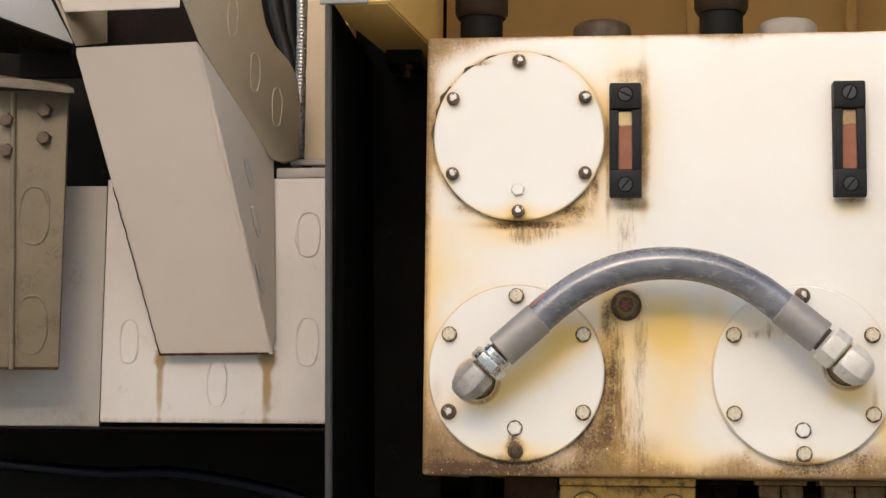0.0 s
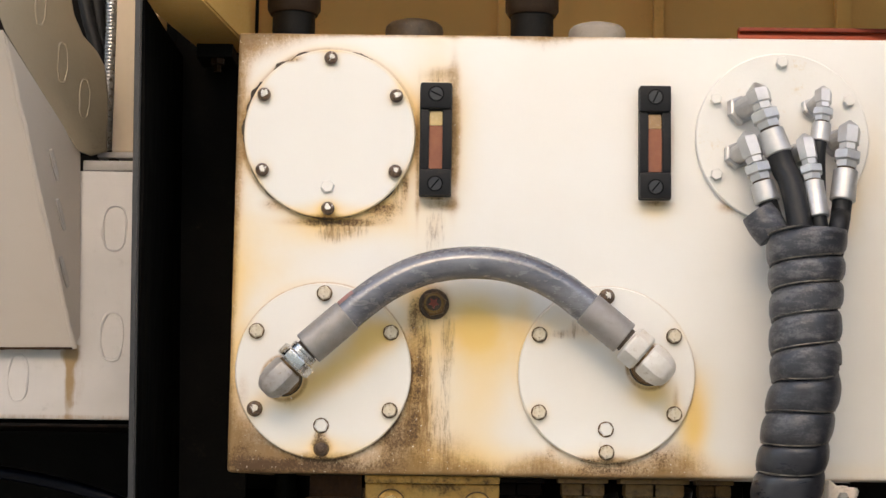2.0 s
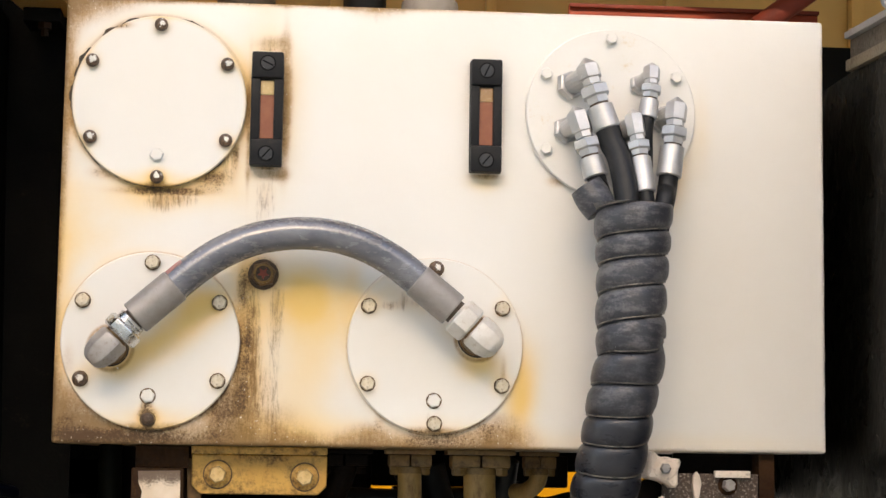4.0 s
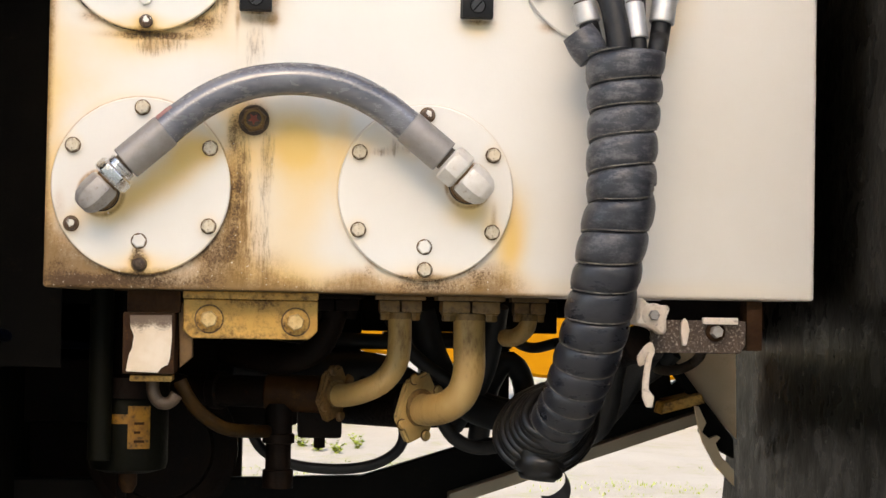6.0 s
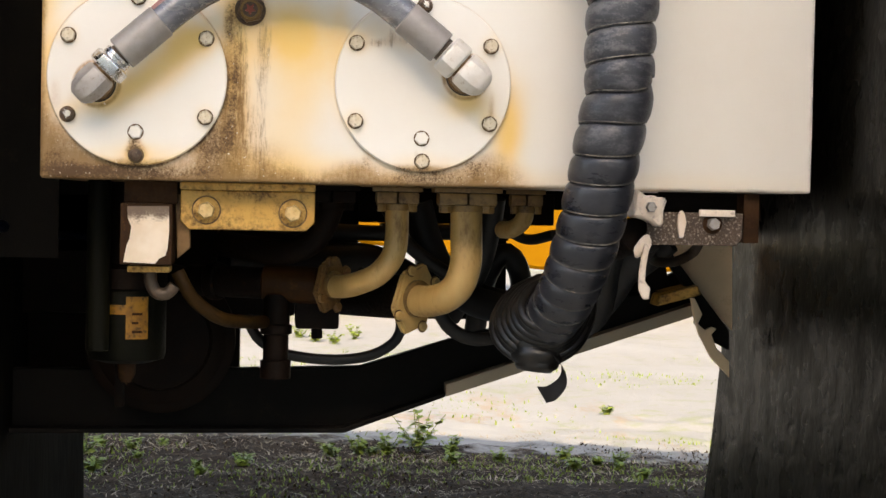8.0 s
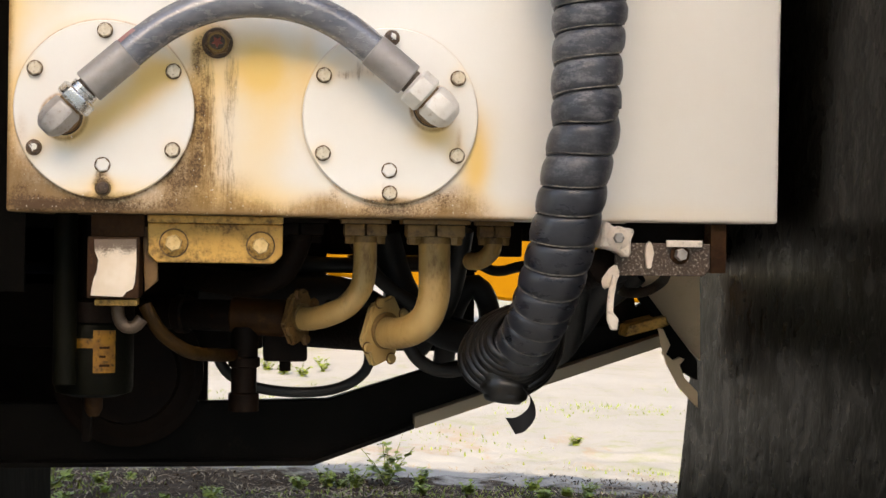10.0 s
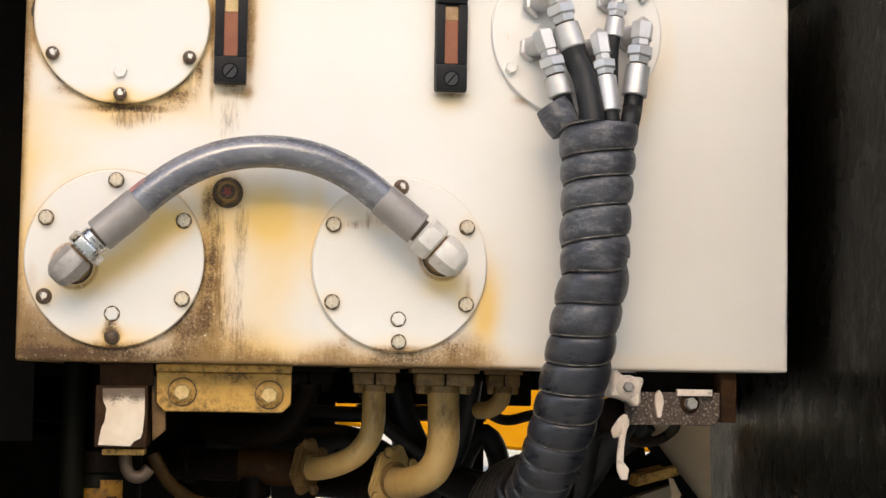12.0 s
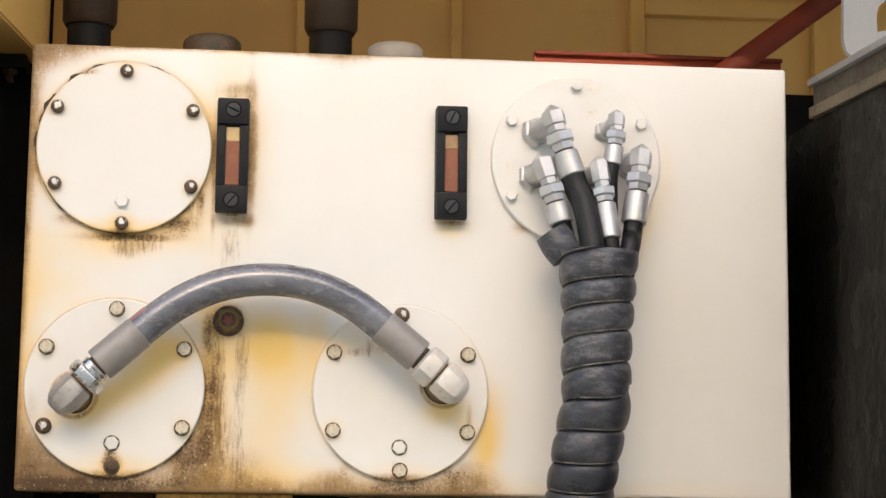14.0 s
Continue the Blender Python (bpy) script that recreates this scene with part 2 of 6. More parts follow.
COVER_RIGHT = stained(
    "right_cover_paint", CREAM, (0.77, 0.73, 0.66),
    ([(0.580, 0.118, 0.036, 0.026, 1.0), (0.455, 0.212, 0.035, 0.03, 0.5), (0.52, 0.028, 0.08, 0.02, 0.5), (0.545, 0.165, 0.03, 0.02, 0.5), (0.505, 0.195, 0.03, 0.02, 0.5),
      *bolt_halos(0.520, 0.1405, (1, 2, 4, 5))], [(0.520, 0.1405, 0.121, 0.005, 0.16)]),
    ([(0.52, 0.020, 0.06, 0.010, 0.75), (0.615, 0.10, 0.006, 0.035, 0.4)], [(0.5785, 0.1515, 0.030, 0.004, 0.6)]),
    ([(0.50, 0.022, 0.04, 0.004, 0.65)], []),
    ([(0.456, 0.195, 0.018, 0.008, 0.55), (0.476, 0.204, 0.010, 0.016, 0.5), (0.492, 0.20, 0.008, 0.010, 0.45), (0.52, 0.04, 0.03, 0.02, 0.3)], []))
COVER_BLANK = stained(
    "blank_cover_paint", CREAM, (0.78, 0.745, 0.68),
    ([(0.13, 0.362, 0.09, 0.015, 0.6), *bolt_halos(0.132, 0.4725, range(6))], [(0.132, 0.4725, 0.120, 0.005, 0.45)]),
    ([(0.13, 0.354, 0.05, 0.005, 0.5), *[(x, z - 0.002, 0.011, 0.011, 0.5) for x, z, _, _, _ in bolt_halos(0.132, 0.4725, range(6))]], []),
    ([(0.075, 0.578, 0.02, 0.006, 0.55), (0.13, 0.352, 0.06, 0.003, 0.7)], []),
    ([(0.13, 0.37, 0.02, 0.01, 0.2)], []))
CHASSIS_FACE = chassis_face()
COVER = surface("cover_paint", CREAM, (0.77, 0.73, 0.66), (0.62, 0.42, 0.15), 0.12, 9, (0.3, 0.42), bump=0.18)
# chassis paint in a darker copy, with shade put into its colour
SHADED_SIDE_PAINT = surface("shaded_chassis_paint", (0.36, 0.32, 0.285), (0.32, 0.285, 0.25), (0.22, 0.16, 0.10), 0.24, 6, (0.4, 0.55))
POST_PAINT = surface("cream_post_paint", (0.62, 0.49, 0.34), (0.57, 0.44, 0.30), (0.36, 0.25, 0.14), 0.15, 5, (0.4, 0.55), bump=0.15)
TAN_PLATE = surface("warm_cream_plate_paint", (0.72, 0.55, 0.36), (0.66, 0.49, 0.31), (0.34, 0.20, 0.09), 0.25, 9, (0.4, 0.55))
CAP_WHITE = surface("chalky_cap_paint", (0.33, 0.295, 0.255), (0.28, 0.25, 0.21), (0.19, 0.14, 0.10), 0.3, 18, (0.5, 0.65))
STRUT_PAINT = surface("strut_paint", (0.48, 0.41, 0.34), (0.45, 0.38, 0.31), (0.40, 0.31, 0.21), 0.12, 4, (0.35, 0.5), bump=0.18)
# dirty tan paint, darkened further for the shade on the left side
DIM_PAINT = surface("dimmed_bracket_paint", (0.155, 0.115, 0.066), (0.118, 0.086, 0.048), (0.065, 0.040, 0.020), 0.42, 9, (0.45, 0.6))
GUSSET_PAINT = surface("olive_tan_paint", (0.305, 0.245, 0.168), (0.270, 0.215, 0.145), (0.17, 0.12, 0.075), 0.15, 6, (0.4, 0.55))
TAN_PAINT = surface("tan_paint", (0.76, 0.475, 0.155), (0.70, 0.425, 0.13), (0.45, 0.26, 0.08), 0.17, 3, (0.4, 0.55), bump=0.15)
DIRTY_CREAM = surface("oily_cream_paint", (0.66, 0.39, 0.095), (0.52, 0.275, 0.052), (0.070, 0.030, 0.008), 0.66, 15, (0.35, 0.6))
PIPE_PAINT = surface("pipe_paint", (0.55, 0.395, 0.170), (0.42, 0.255, 0.082), (0.15, 0.072, 0.020), 0.42, 9, (0.35, 0.5), stretch=(1.0, 1.0, 0.4))
FLANGE_PAINT = surface("oily_flange_paint", (0.27, 0.165, 0.055), (0.15, 0.082, 0.022), (0.06, 0.03, 0.010), 0.5, 26, (0.35, 0.55))
PEELED = surface("peeling_paint", (0.78, 0.68, 0.58), (0.70, 0.58, 0.46), (0.13, 0.07, 0.045), 0.36, 34, (0.4, 0.6))
RUST = surface("brown_rust", (0.050, 0.022, 0.008), (0.028, 0.012, 0.005), (0.13, 0.058, 0.016), 0.3, 30, (0.6, 0.85), bump=0.5, gloss=0.15)
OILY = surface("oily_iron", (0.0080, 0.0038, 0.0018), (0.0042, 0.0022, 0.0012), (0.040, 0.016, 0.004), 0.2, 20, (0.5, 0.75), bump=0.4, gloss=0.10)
BROWN_FLANGE = surface("oil_browned_flange", (0.20, 0.105, 0.03), (0.11, 0.055, 0.018), (0.04, 0.02, 0.01), 0.4, 30, (0.4, 0.6))
BROWN_OIL = surface("brown_oily_iron", (0.050, 0.019, 0.004), (0.026, 0.010, 0.0025), (0.11, 0.048, 0.010), 0.3, 18, (0.4, 0.6), bump=0.4, gloss=0.12)
AMBER_HOSE = surface("oil_browned_hose", (0.036, 0.018, 0.004), (0.020, 0.010, 0.0025), (0.009, 0.0045, 0.0015), 0.35, 20, (0.4, 0.55), gloss=0.1)
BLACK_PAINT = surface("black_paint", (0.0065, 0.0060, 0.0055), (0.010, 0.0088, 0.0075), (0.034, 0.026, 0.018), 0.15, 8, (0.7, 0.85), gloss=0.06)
FLAP = surface("black_rubber_sheet", (0.0038, 0.0036, 0.0033), (0.006, 0.0056, 0.005), (0.022, 0.018, 0.013), 0.28, 7, (0.6, 0.75), gloss=0.02, bump=0.15, fine=60, depth=0.003, stretch=(1, 0.8, 0.25))
GLOSSY_FLAP = surface("scuffed_black_rubber", (0.0020, 0.0017, 0.0011), (0.0032, 0.0027, 0.0017), (0.008, 0.006, 0.0034), 0.28, 3, (0.22, 0.36), gloss=0.19, bump=0.42, fine=16, depth=0.006)
for m in (GLOSSY_FLAP, FLAP):
    m.node_tree.nodes["Principled BSDF"].inputs["IOR"].default_value = 1.14
EDGE = surface("lit_edge_strip", (0.022, 0.021, 0.020), (0.03, 0.028, 0.026), (0.07, 0.065, 0.055), 0.15, 12, (0.4, 0.55))
RUBBER = surface("black_hose_rubber", (0.010, 0.010, 0.0105), (0.015, 0.015, 0.0155), (0.045, 0.038, 0.032), 0.15, 25, (0.42, 0.55), gloss=0.3)


def sleeve_rubber():
    """Weathered rubber: dusty and scuffed turns, glossier towards the foot and darkened there by painted shade; places
    are from the sleeve's foot.
    """
    n = Nodes("grey_black_sleeve")
    co = n.place()
    broad, mid = n.noise(co, 13.0, 5, 0.6), n.noise(co, 60.0, 5, 0.7, (0.5, 0.5, 1.4))
    fine, scuff = n.noise(co, 320.0, 4, 0.65), n.noise(co, 1.0, 5, 0.7, (50.0, 50.0, 210.0), (4, 2, 7))
    sep = n.t.nodes.new("ShaderNodeSeparateXYZ")
    n.put(sep.inputs[0], co)
    # mask that rises towards the foot, where shade is put into the colour
    foot_shade = n.step(n.math("ADD", sep.outputs[2], n.math("MULTIPLY", n.math("SUBTRACT", broad, 0.5), 0.45)), 0.42, 0.20)
    col = n.mix(n.step(broad, 0.3, 0.7), (0.026, 0.027, 0.033), (0.042, 0.043, 0.050))
    dust = n.math("MULTIPLY", n.step(n.math("ADD", mid, n.math("MULTIPLY", n.math("SUBTRACT", fine, 0.5), 0.35)), 0.42, 0.66), n.step(foot_shade, 0.0, 1.0, 0.80, 0.14))
    col = n.mix(dust, col, (0.135, 0.132, 0.135))
    col = n.mix(n.math("MULTIPLY", n.step(scuff, 0.60, 0.72), 0.35), col, (0.15, 0.145, 0.14))
    col = n.mix(n.math("MULTIPLY", foot_shade, 0.66), col, (0.0100, 0.0105, 0.0145))
    n.bump(n.total([fine, n.math("MULTIPLY", mid, 0.8), n.math("MULTIPLY", scuff, 0.5)]), 0.22, 0.0012)
    n.bsdf.inputs["Specular IOR Level"].default_value = 0.5
    return n.finish(col, n.math("SUBTRACT", n.step(mid, 0.3, 0.7, 0.34, 0.50), n.math("MULTIPLY", foot_shade, 0.10)))


SLEEVE = sleeve_rubber()
# darker copy of the sleeve rubber for its foot
SLEEVE_FOOT = surface("darkened_sleeve_foot", (0.0060, 0.0057, 0.0057), (0.010, 0.009, 0.008), (0.045, 0.028, 0.012), 0.30, 30, (0.28, 0.44), bump=0.15, fine=140, gloss=0.4)
LIP = surface("worn_sleeve_lip", (0.24, 0.21, 0.17), (0.05, 0.046, 0.044), (0.016, 0.016, 0.018), 0.6, 38, (0.4, 0.5))
GREY_HOSE = surface("worn_grey_hose", (0.215, 0.214, 0.228), (0.082, 0.084, 0.100), (0.030, 0.027, 0.027), 0.50, 17, (0.15, 0.28), bump=0.14, fine=120, gloss=1.0, stretch=(0.45, 1.0, 1.0))
FERRULE = surface("dull_grey_steel", (0.33, 0.30, 0.28), (0.27, 0.245, 0.22), (0.16, 0.12, 0.09), 0.2, 30, (0.45, 0.6), metal=0.35)
DARK_STEEL = surface("grimy_steel", (0.10, 0.068, 0.045), (0.07, 0.045, 0.028), (0.035, 0.02, 0.01), 0.3, 40, (0.4, 0.6), metal=0.3)
ZINC = surface("zinc_steel", (0.55, 0.54, 0.525), (0.47, 0.46, 0.445), None, 0.0, 40, (0.38, 0.46), metal=0.60, bump=0.0, depth=0.0003)
PLATED = surface("plated_steel_nut", (0.66, 0.65, 0.63), (0.52, 0.50, 0.47), (0.30, 0.24, 0.18), 0.2, 70, (0.16, 0.30), metal=0.92, bump=0.05, depth=0.0003)
GREY_FITTING = surface("grey_painted_fitting", (0.40, 0.37, 0.34), (0.33, 0.30, 0.27), (0.17, 0.12, 0.08), 0.3, 60, (0.3, 0.45), metal=0.3)
PAINTED_FITTING = surface("painted_fitting", (0.70, 0.66, 0.60), (0.62, 0.57, 0.50), (0.35, 0.24, 0.13), 0.25, 60, (0.3, 0.45), metal=0.15)
BRACKET_BOLT = surface("oily_cream_bolt", (0.70, 0.50, 0.23), (0.55, 0.36, 0.13), (0.10, 0.05, 0.02), 0.3, 90, (0.35, 0.55))
BOLT = surface("worn_bolt", (0.72, 0.64, 0.50), (0.60, 0.50, 0.35), (0.10, 0.055, 0.03), 0.45, 120, (0.35, 0.6), metal=0.2, each=0.4)


def chipped_bolt():
    """A rusty head with a flake of cream paint left on its crown, of another shape on each bolt."""
    n = Nodes("rusty_bolt")
    co = n.place()
    rand = n.t.nodes.new("ShaderNodeObjectInfo").outputs["Random"]
    small = n.noise(n.vec("ADD", co, n.vec("MULTIPLY", (1.0, 1.0, 1.0), n.math("MULTIPLY", rand, 9.0))), 190.0, 4, 0.6)
    far = n.vec("LENGTH", n.vec("MULTIPLY", n.vec("SUBTRACT", co, (0.001, 0, 0.0012)), (1, 0, 1)), (0, 0, 0), 1)
    flake = n.step(n.math("ADD", far, n.math("MULTIPLY", n.math("SUBTRACT", small, 0.5), 0.016)), 0.0046, 0.0036)
    col = n.mix(n.step(n.noise(co, 300.0, 3), 0.35, 0.65), (0.055, 0.032, 0.020), (0.16, 0.095, 0.055))
    col = n.mix(flake, col, (0.78, 0.74, 0.66))
    n.bump(n.math("ADD", small, flake), 0.4, 0.0006)
    return n.finish(col, n.step(small, 0.3, 0.7, 0.35, 0.6), 0.1)


DARK_BOLT = chipped_bolt()
GRIME_SHADE = surface("bolt_grime_shade", (0.10, 0.06, 0.03), (0.20, 0.12, 0.05), None, 0, 80, (0.6, 0.8))
GASKET = surface("dark_gasket", (0.03, 0.02, 0.014), (0.06, 0.04, 0.02), None, 0, 60, (0.6, 0.8))
PLASTIC = surface("black_plastic", (0.0105, 0.0105, 0.0115), (0.015, 0.0145, 0.015), (0.045, 0.036, 0.027), 0.18, 30, (0.42, 0.55), gloss=0.18)
OILY_RING = surface("black_oily_ring", (0.085, 0.045, 0.016), (0.038, 0.019, 0.008), (0.22, 0.12, 0.04), 0.4, 110, (0.35, 0.55))
RED_PLUG = surface("oily_red_plastic", (0.28, 0.045, 0.015), (0.20, 0.032, 0.012), None, 0, 90, (0.3, 0.4))
BRASS = surface("oily_brass", (0.30, 0.18, 0.055), (0.20, 0.11, 0.03), (0.04, 0.02, 0.01), 0.4, 60, (0.35, 0.5), metal=0.4)
SLOT = surface("sooty_black_gap", (0.006, 0.006, 0.006), (0.004, 0.004, 0.004), None, 0, 60, (0.7, 0.8), gloss=0.1)
SCREW = surface("black_steel_screw", (0.050, 0.050, 0.052), (0.034, 0.034, 0.036), None, 0, 60, (0.3, 0.4), metal=0.3)
OIL = surface("brown_oil", (0.32, 0.12, 0.06), (0.27, 0.095, 0.05), None, 0, 40, (0.15, 0.25))
AIR = surface("empty_sight", (0.72, 0.53, 0.27), (0.66, 0.47, 0.22), None, 0, 40, (0.2, 0.3))
RED_PAINT = surface("red_oxide_paint", (0.20, 0.032, 0.016), (0.14, 0.024, 0.013), (0.05, 0.022, 0.014), 0.25, 14, (0.55, 0.7), gloss=0.25)
ANGLE_PAINT = surface("orange_red_paint", (0.30, 0.040, 0.010), (0.24, 0.032, 0.010), (0.10, 0.035, 0.015), 0.25, 14, (0.5, 0.65), gloss=0.3)
SOOTY_WHITE = surface("sooty_white_paint", (0.10, 0.080, 0.056), (0.060, 0.047, 0.033), (0.020, 0.015, 0.010), 0.45, 12, (0.5, 0.65), gloss=0.3)
WHITE_PAINT = surface("white_paint", (0.31, 0.30, 0.285), (0.27, 0.26, 0.245), (0.18, 0.13, 0.08), 0.2, 10, (0.35, 0.5))
BROWN_CAP = surface("sooty_cap", (0.075, 0.050, 0.026), (0.040, 0.026, 0.014), (0.20, 0.145, 0.075), 0.26, 35, (0.5, 0.7))
BROWN_PIPE = surface("brown_rubber", (0.032, 0.019, 0.011), (0.020, 0.012, 0.007), (0.065, 0.042, 0.024), 0.3, 20, (0.55, 0.7), gloss=0.25)
BLACK_STUB = surface("sooty_black_stub", (0.0065, 0.006, 0.0055), (0.010, 0.009, 0.008), (0.022, 0.016, 0.011), 0.25, 30, (0.5, 0.65), gloss=0.15)
GREEN_CAN = surface("dark_green_enamel", (0.0050, 0.0050, 0.0024), (0.0035, 0.0034, 0.0018), (0.020, 0.012, 0.004), 0.25, 14, (0.5, 0.65), gloss=0.08)
LABEL_YELLOW = surface("yellow_label", (0.34, 0.155, 0.003), (0.19, 0.080, 0.002), (0.010, 0.007, 0.003), 0.55, 40, (0.4, 0.6))
PLANT_YELLOW = surface("machine_yellow", (0.15, 0.066, 0.0002), (0.13, 0.056, 0.0002), (0.12, 0.06, 0.004), 0.1, 4, (0.6, 0.75), gloss=0.05)
SPECKLED = surface("paint_splashed_iron", (0.075, 0.045, 0.028), (0.05, 0.03, 0.02), (0.72, 0.64, 0.52), 0.40, 120, (0.5, 0.7))
CHROME = surface("bright_steel", (0.36, 0.35, 0.33), (0.27, 0.26, 0.25), None, 0, 60, (0.25, 0.35), metal=0.8)
RUSTY = surface("rust_pitted_steel", (0.10, 0.06, 0.035), (0.055, 0.033, 0.020), (0.32, 0.25, 0.17), 0.3, 110, (0.45, 0.65), metal=0.2)
BLUE_HOSE = surface("blue_black_hose", (0.0009, 0.0015, 0.0055), (0.0013, 0.0019, 0.006), None, 0, 30, (0.3, 0.4), gloss=0.12)
LEAF = surface("weed_leaf", (0.13, 0.185, 0.018), (0.17, 0.20, 0.028), None, 0, 40, (0.5, 0.7), each=0.0, gloss=0.25)
LITTER = surface("dark_litter", (0.070, 0.045, 0.026), (0.030, 0.019, 0.011), None, 0, 3, (0.85, 0.95), gloss=0.1)
STRAW = surface("dry_grass", (0.36, 0.29, 0.20), (0.14, 0.105, 0.065), None, 0, 3, (0.8, 0.95), gloss=0.1)


def flaked_paint():
    """White paint with brown spray over its upper end; places are from the bracket's top."""
    n = Nodes("flaked_white_paint")
    co = n.place()
    fine = n.noise(co, 420.0, 4, 0.7)
    sep = n.t.nodes.new("ShaderNodeSeparateXYZ")
    n.put(sep.inputs[0], co)
    high = n.math("ADD", sep.outputs[2], n.math("MULTIPLY", n.math("SUBTRACT", n.noise(co, 40.0, 4), 0.5), 0.03))
    spray = n.math("ADD", n.step(high, -0.045, -0.008), n.math("MULTIPLY", n.math("SUBTRACT", fine, 0.5), 1.6))
    col = n.mix(n.step(n.noise(co, 18.0, 4), 0.35, 0.65), (0.78, 0.66, 0.52), (0.70, 0.56, 0.40))
    col = n.mix(n.math("MULTIPLY", n.step(spray, 0.25, 0.85), 0.9), col, (0.09, 0.05, 0.03))
    n.bump(fine, 0.3, 0.001)
    return n.finish(col, 0.55)


FLAKED = flaked_paint()


def soil():
    """Soil paled out of view in front of the truck to bounce light, browner behind it, with a strip of dead grass and
    leaf litter darkened by painted shadow.
    """
    n = Nodes("dry_soil")
    co = n.place()
    a, b, c = n.noise(co, 0.6, 6, 0.6), n.noise(co, 7.0, 8, 0.7), n.noise(co, 60.0, 5, 0.7)
    sep = n.t.nodes.new("ShaderNodeSeparateXYZ")
    n.put(sep.inputs[0], co)
    col = n.mix(n.step(a, 0.35, 0.65), (0.275, 0.262, 0.24), (0.245, 0.230, 0.208))
    col = n.mix(n.math("MULTIPLY", n.step(b, 0.5, 0.75), 0.25), col, (0.20, 0.185, 0.155))
    # unseen ground in front, made paler to bounce light up at the tank
    yard = n.step(n.math("ADD", sep.outputs[1], n.math("MULTIPLY", n.math("SUBTRACT", b, 0.5), 0.8)), 0.6, 0.2)
    col = n.mix(yard, col, n.mix(n.step(a, 0.35, 0.65), (0.50, 0.44, 0.355), (0.45, 0.395, 0.31)))
    col = n.mix(n.math("MULTIPLY", n.step(c, 0.45, 0.7), 0.35), col, n.mix(yard, (0.31, 0.297, 0.272), (0.56, 0.50, 0.41)))
    col = n.mix(n.math("MULTIPLY", n.step(n.math("MULTIPLY", a, b), 0.26, 0.38), 0.5), col, (0.20, 0.22, 0.08))
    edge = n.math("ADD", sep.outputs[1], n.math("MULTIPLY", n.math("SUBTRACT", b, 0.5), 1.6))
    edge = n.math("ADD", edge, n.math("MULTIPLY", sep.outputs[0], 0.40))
    leaves = n.math("MULTIPLY", n.step(n.noise(co, 2.6, 6, 0.75, (1.0, 0.45, 1.0), (7, 3, 1)), 0.54, 0.66), n.step(edge, 8.5, 6.5))
    col = n.mix(n.math("MULTIPLY", leaves, n.step(yard, 1.0, 0.0, 0.0, 0.6)), col, (0.27, 0.185, 0.115))
    # litter strip in near-black brown, with the truck's shadow painted into it
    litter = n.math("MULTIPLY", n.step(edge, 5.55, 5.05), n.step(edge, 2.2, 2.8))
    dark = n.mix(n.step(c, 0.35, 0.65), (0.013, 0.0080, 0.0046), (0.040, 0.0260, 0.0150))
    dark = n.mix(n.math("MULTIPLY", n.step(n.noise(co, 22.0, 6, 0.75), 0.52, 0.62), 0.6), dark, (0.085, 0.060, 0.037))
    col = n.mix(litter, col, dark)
    n.bump(n.math("ADD", b, n.math("MULTIPLY", c, 0.5)), 0.4, 0.03)
    n.bsdf.inputs["Specular IOR Level"].default_value = 0.04
    return n.finish(col, 0.9)


SOIL = soil()

# ---------------------------------------------------------------- mesh helpers


def thing(name, place, label, category, group=""):
    ob = new(name)
    ob.empty_display_size = 0.05
    ob.location = place
    return tagged(ob, label, category, group)


def base_of(ob):
    """The world place of a thing or part: they are only shifted, never turned."""
    p = Vector()
    while ob is not None:
        p += ob.location
        ob = ob.parent
    return p


def shade(bm, angle=38):
    bmesh.ops.recalc_face_normals(bm, faces=bm.faces[:])
    for f in bm.faces:
        f.smooth = True
    for ed in bm.edges:
        ed.smooth = len(ed.link_faces) == 2 and ed.calc_face_angle(0) < radians(angle)


def mesh_of(name, bm, material, angle=38):
    shade(bm, angle)
    me = bpy.data.meshes.new(name)
    bm.to_mesh(me)
    bm.free()
    me.materials.append(material)
    return me


def part(name, bm, material, parent, label="", angle=38):
    """A bmesh in world metres becomes one mesh under a thing or a part."""
    bmesh.ops.translate(bm, verts=bm.verts[:], vec=-base_of(parent))
    ob = new(name, mesh_of(name, bm, material, angle))
    ob.parent = parent
    return tagged(ob, label)


def piece(name, me, parent, place, label=""):
    """A shared mesh as one part at a place in the world."""
    ob = new(name, me)
    ob.parent = parent
    ob.location = Vector(place) - base_of(parent)
    return tagged(ob, label)


def single(name, bm, material, place, label, category, group="", kind="", angle=38):
    """A thing that is one mesh."""
    bmesh.ops.translate(bm, verts=bm.verts[:], vec=-Vector(place))
    ob = new(name, mesh_of(name, bm, material, angle))
    ob.location = place
    return tagged(ob, label, category, group, kind)


def box(x0, x1, y0, y1, z0, z1, bevel=0.003, bm=None, seg=2):
    own = bmesh.new()
    m = Matrix.LocRotScale(((x0 + x1) / 2, (y0 + y1) / 2, (z0 + z1) / 2), None, (x1 - x0, y1 - y0, z1 - z0))
    bmesh.ops.create_cube(own, size=1, matrix=m)
    if bevel:
        bmesh.ops.bevel(own, geom=own.edges[:], offset=bevel, segments=seg, affect="EDGES", profile=0.6)
    return joined(own, bm)


def joined(own, bm):
    if bm is None:
        return own
    me = bpy.data.meshes.new("t")
    own.to_mesh(me)
    own.free()
    bm.from_mesh(me)
    bpy.data.meshes.remove(me)
    return bm


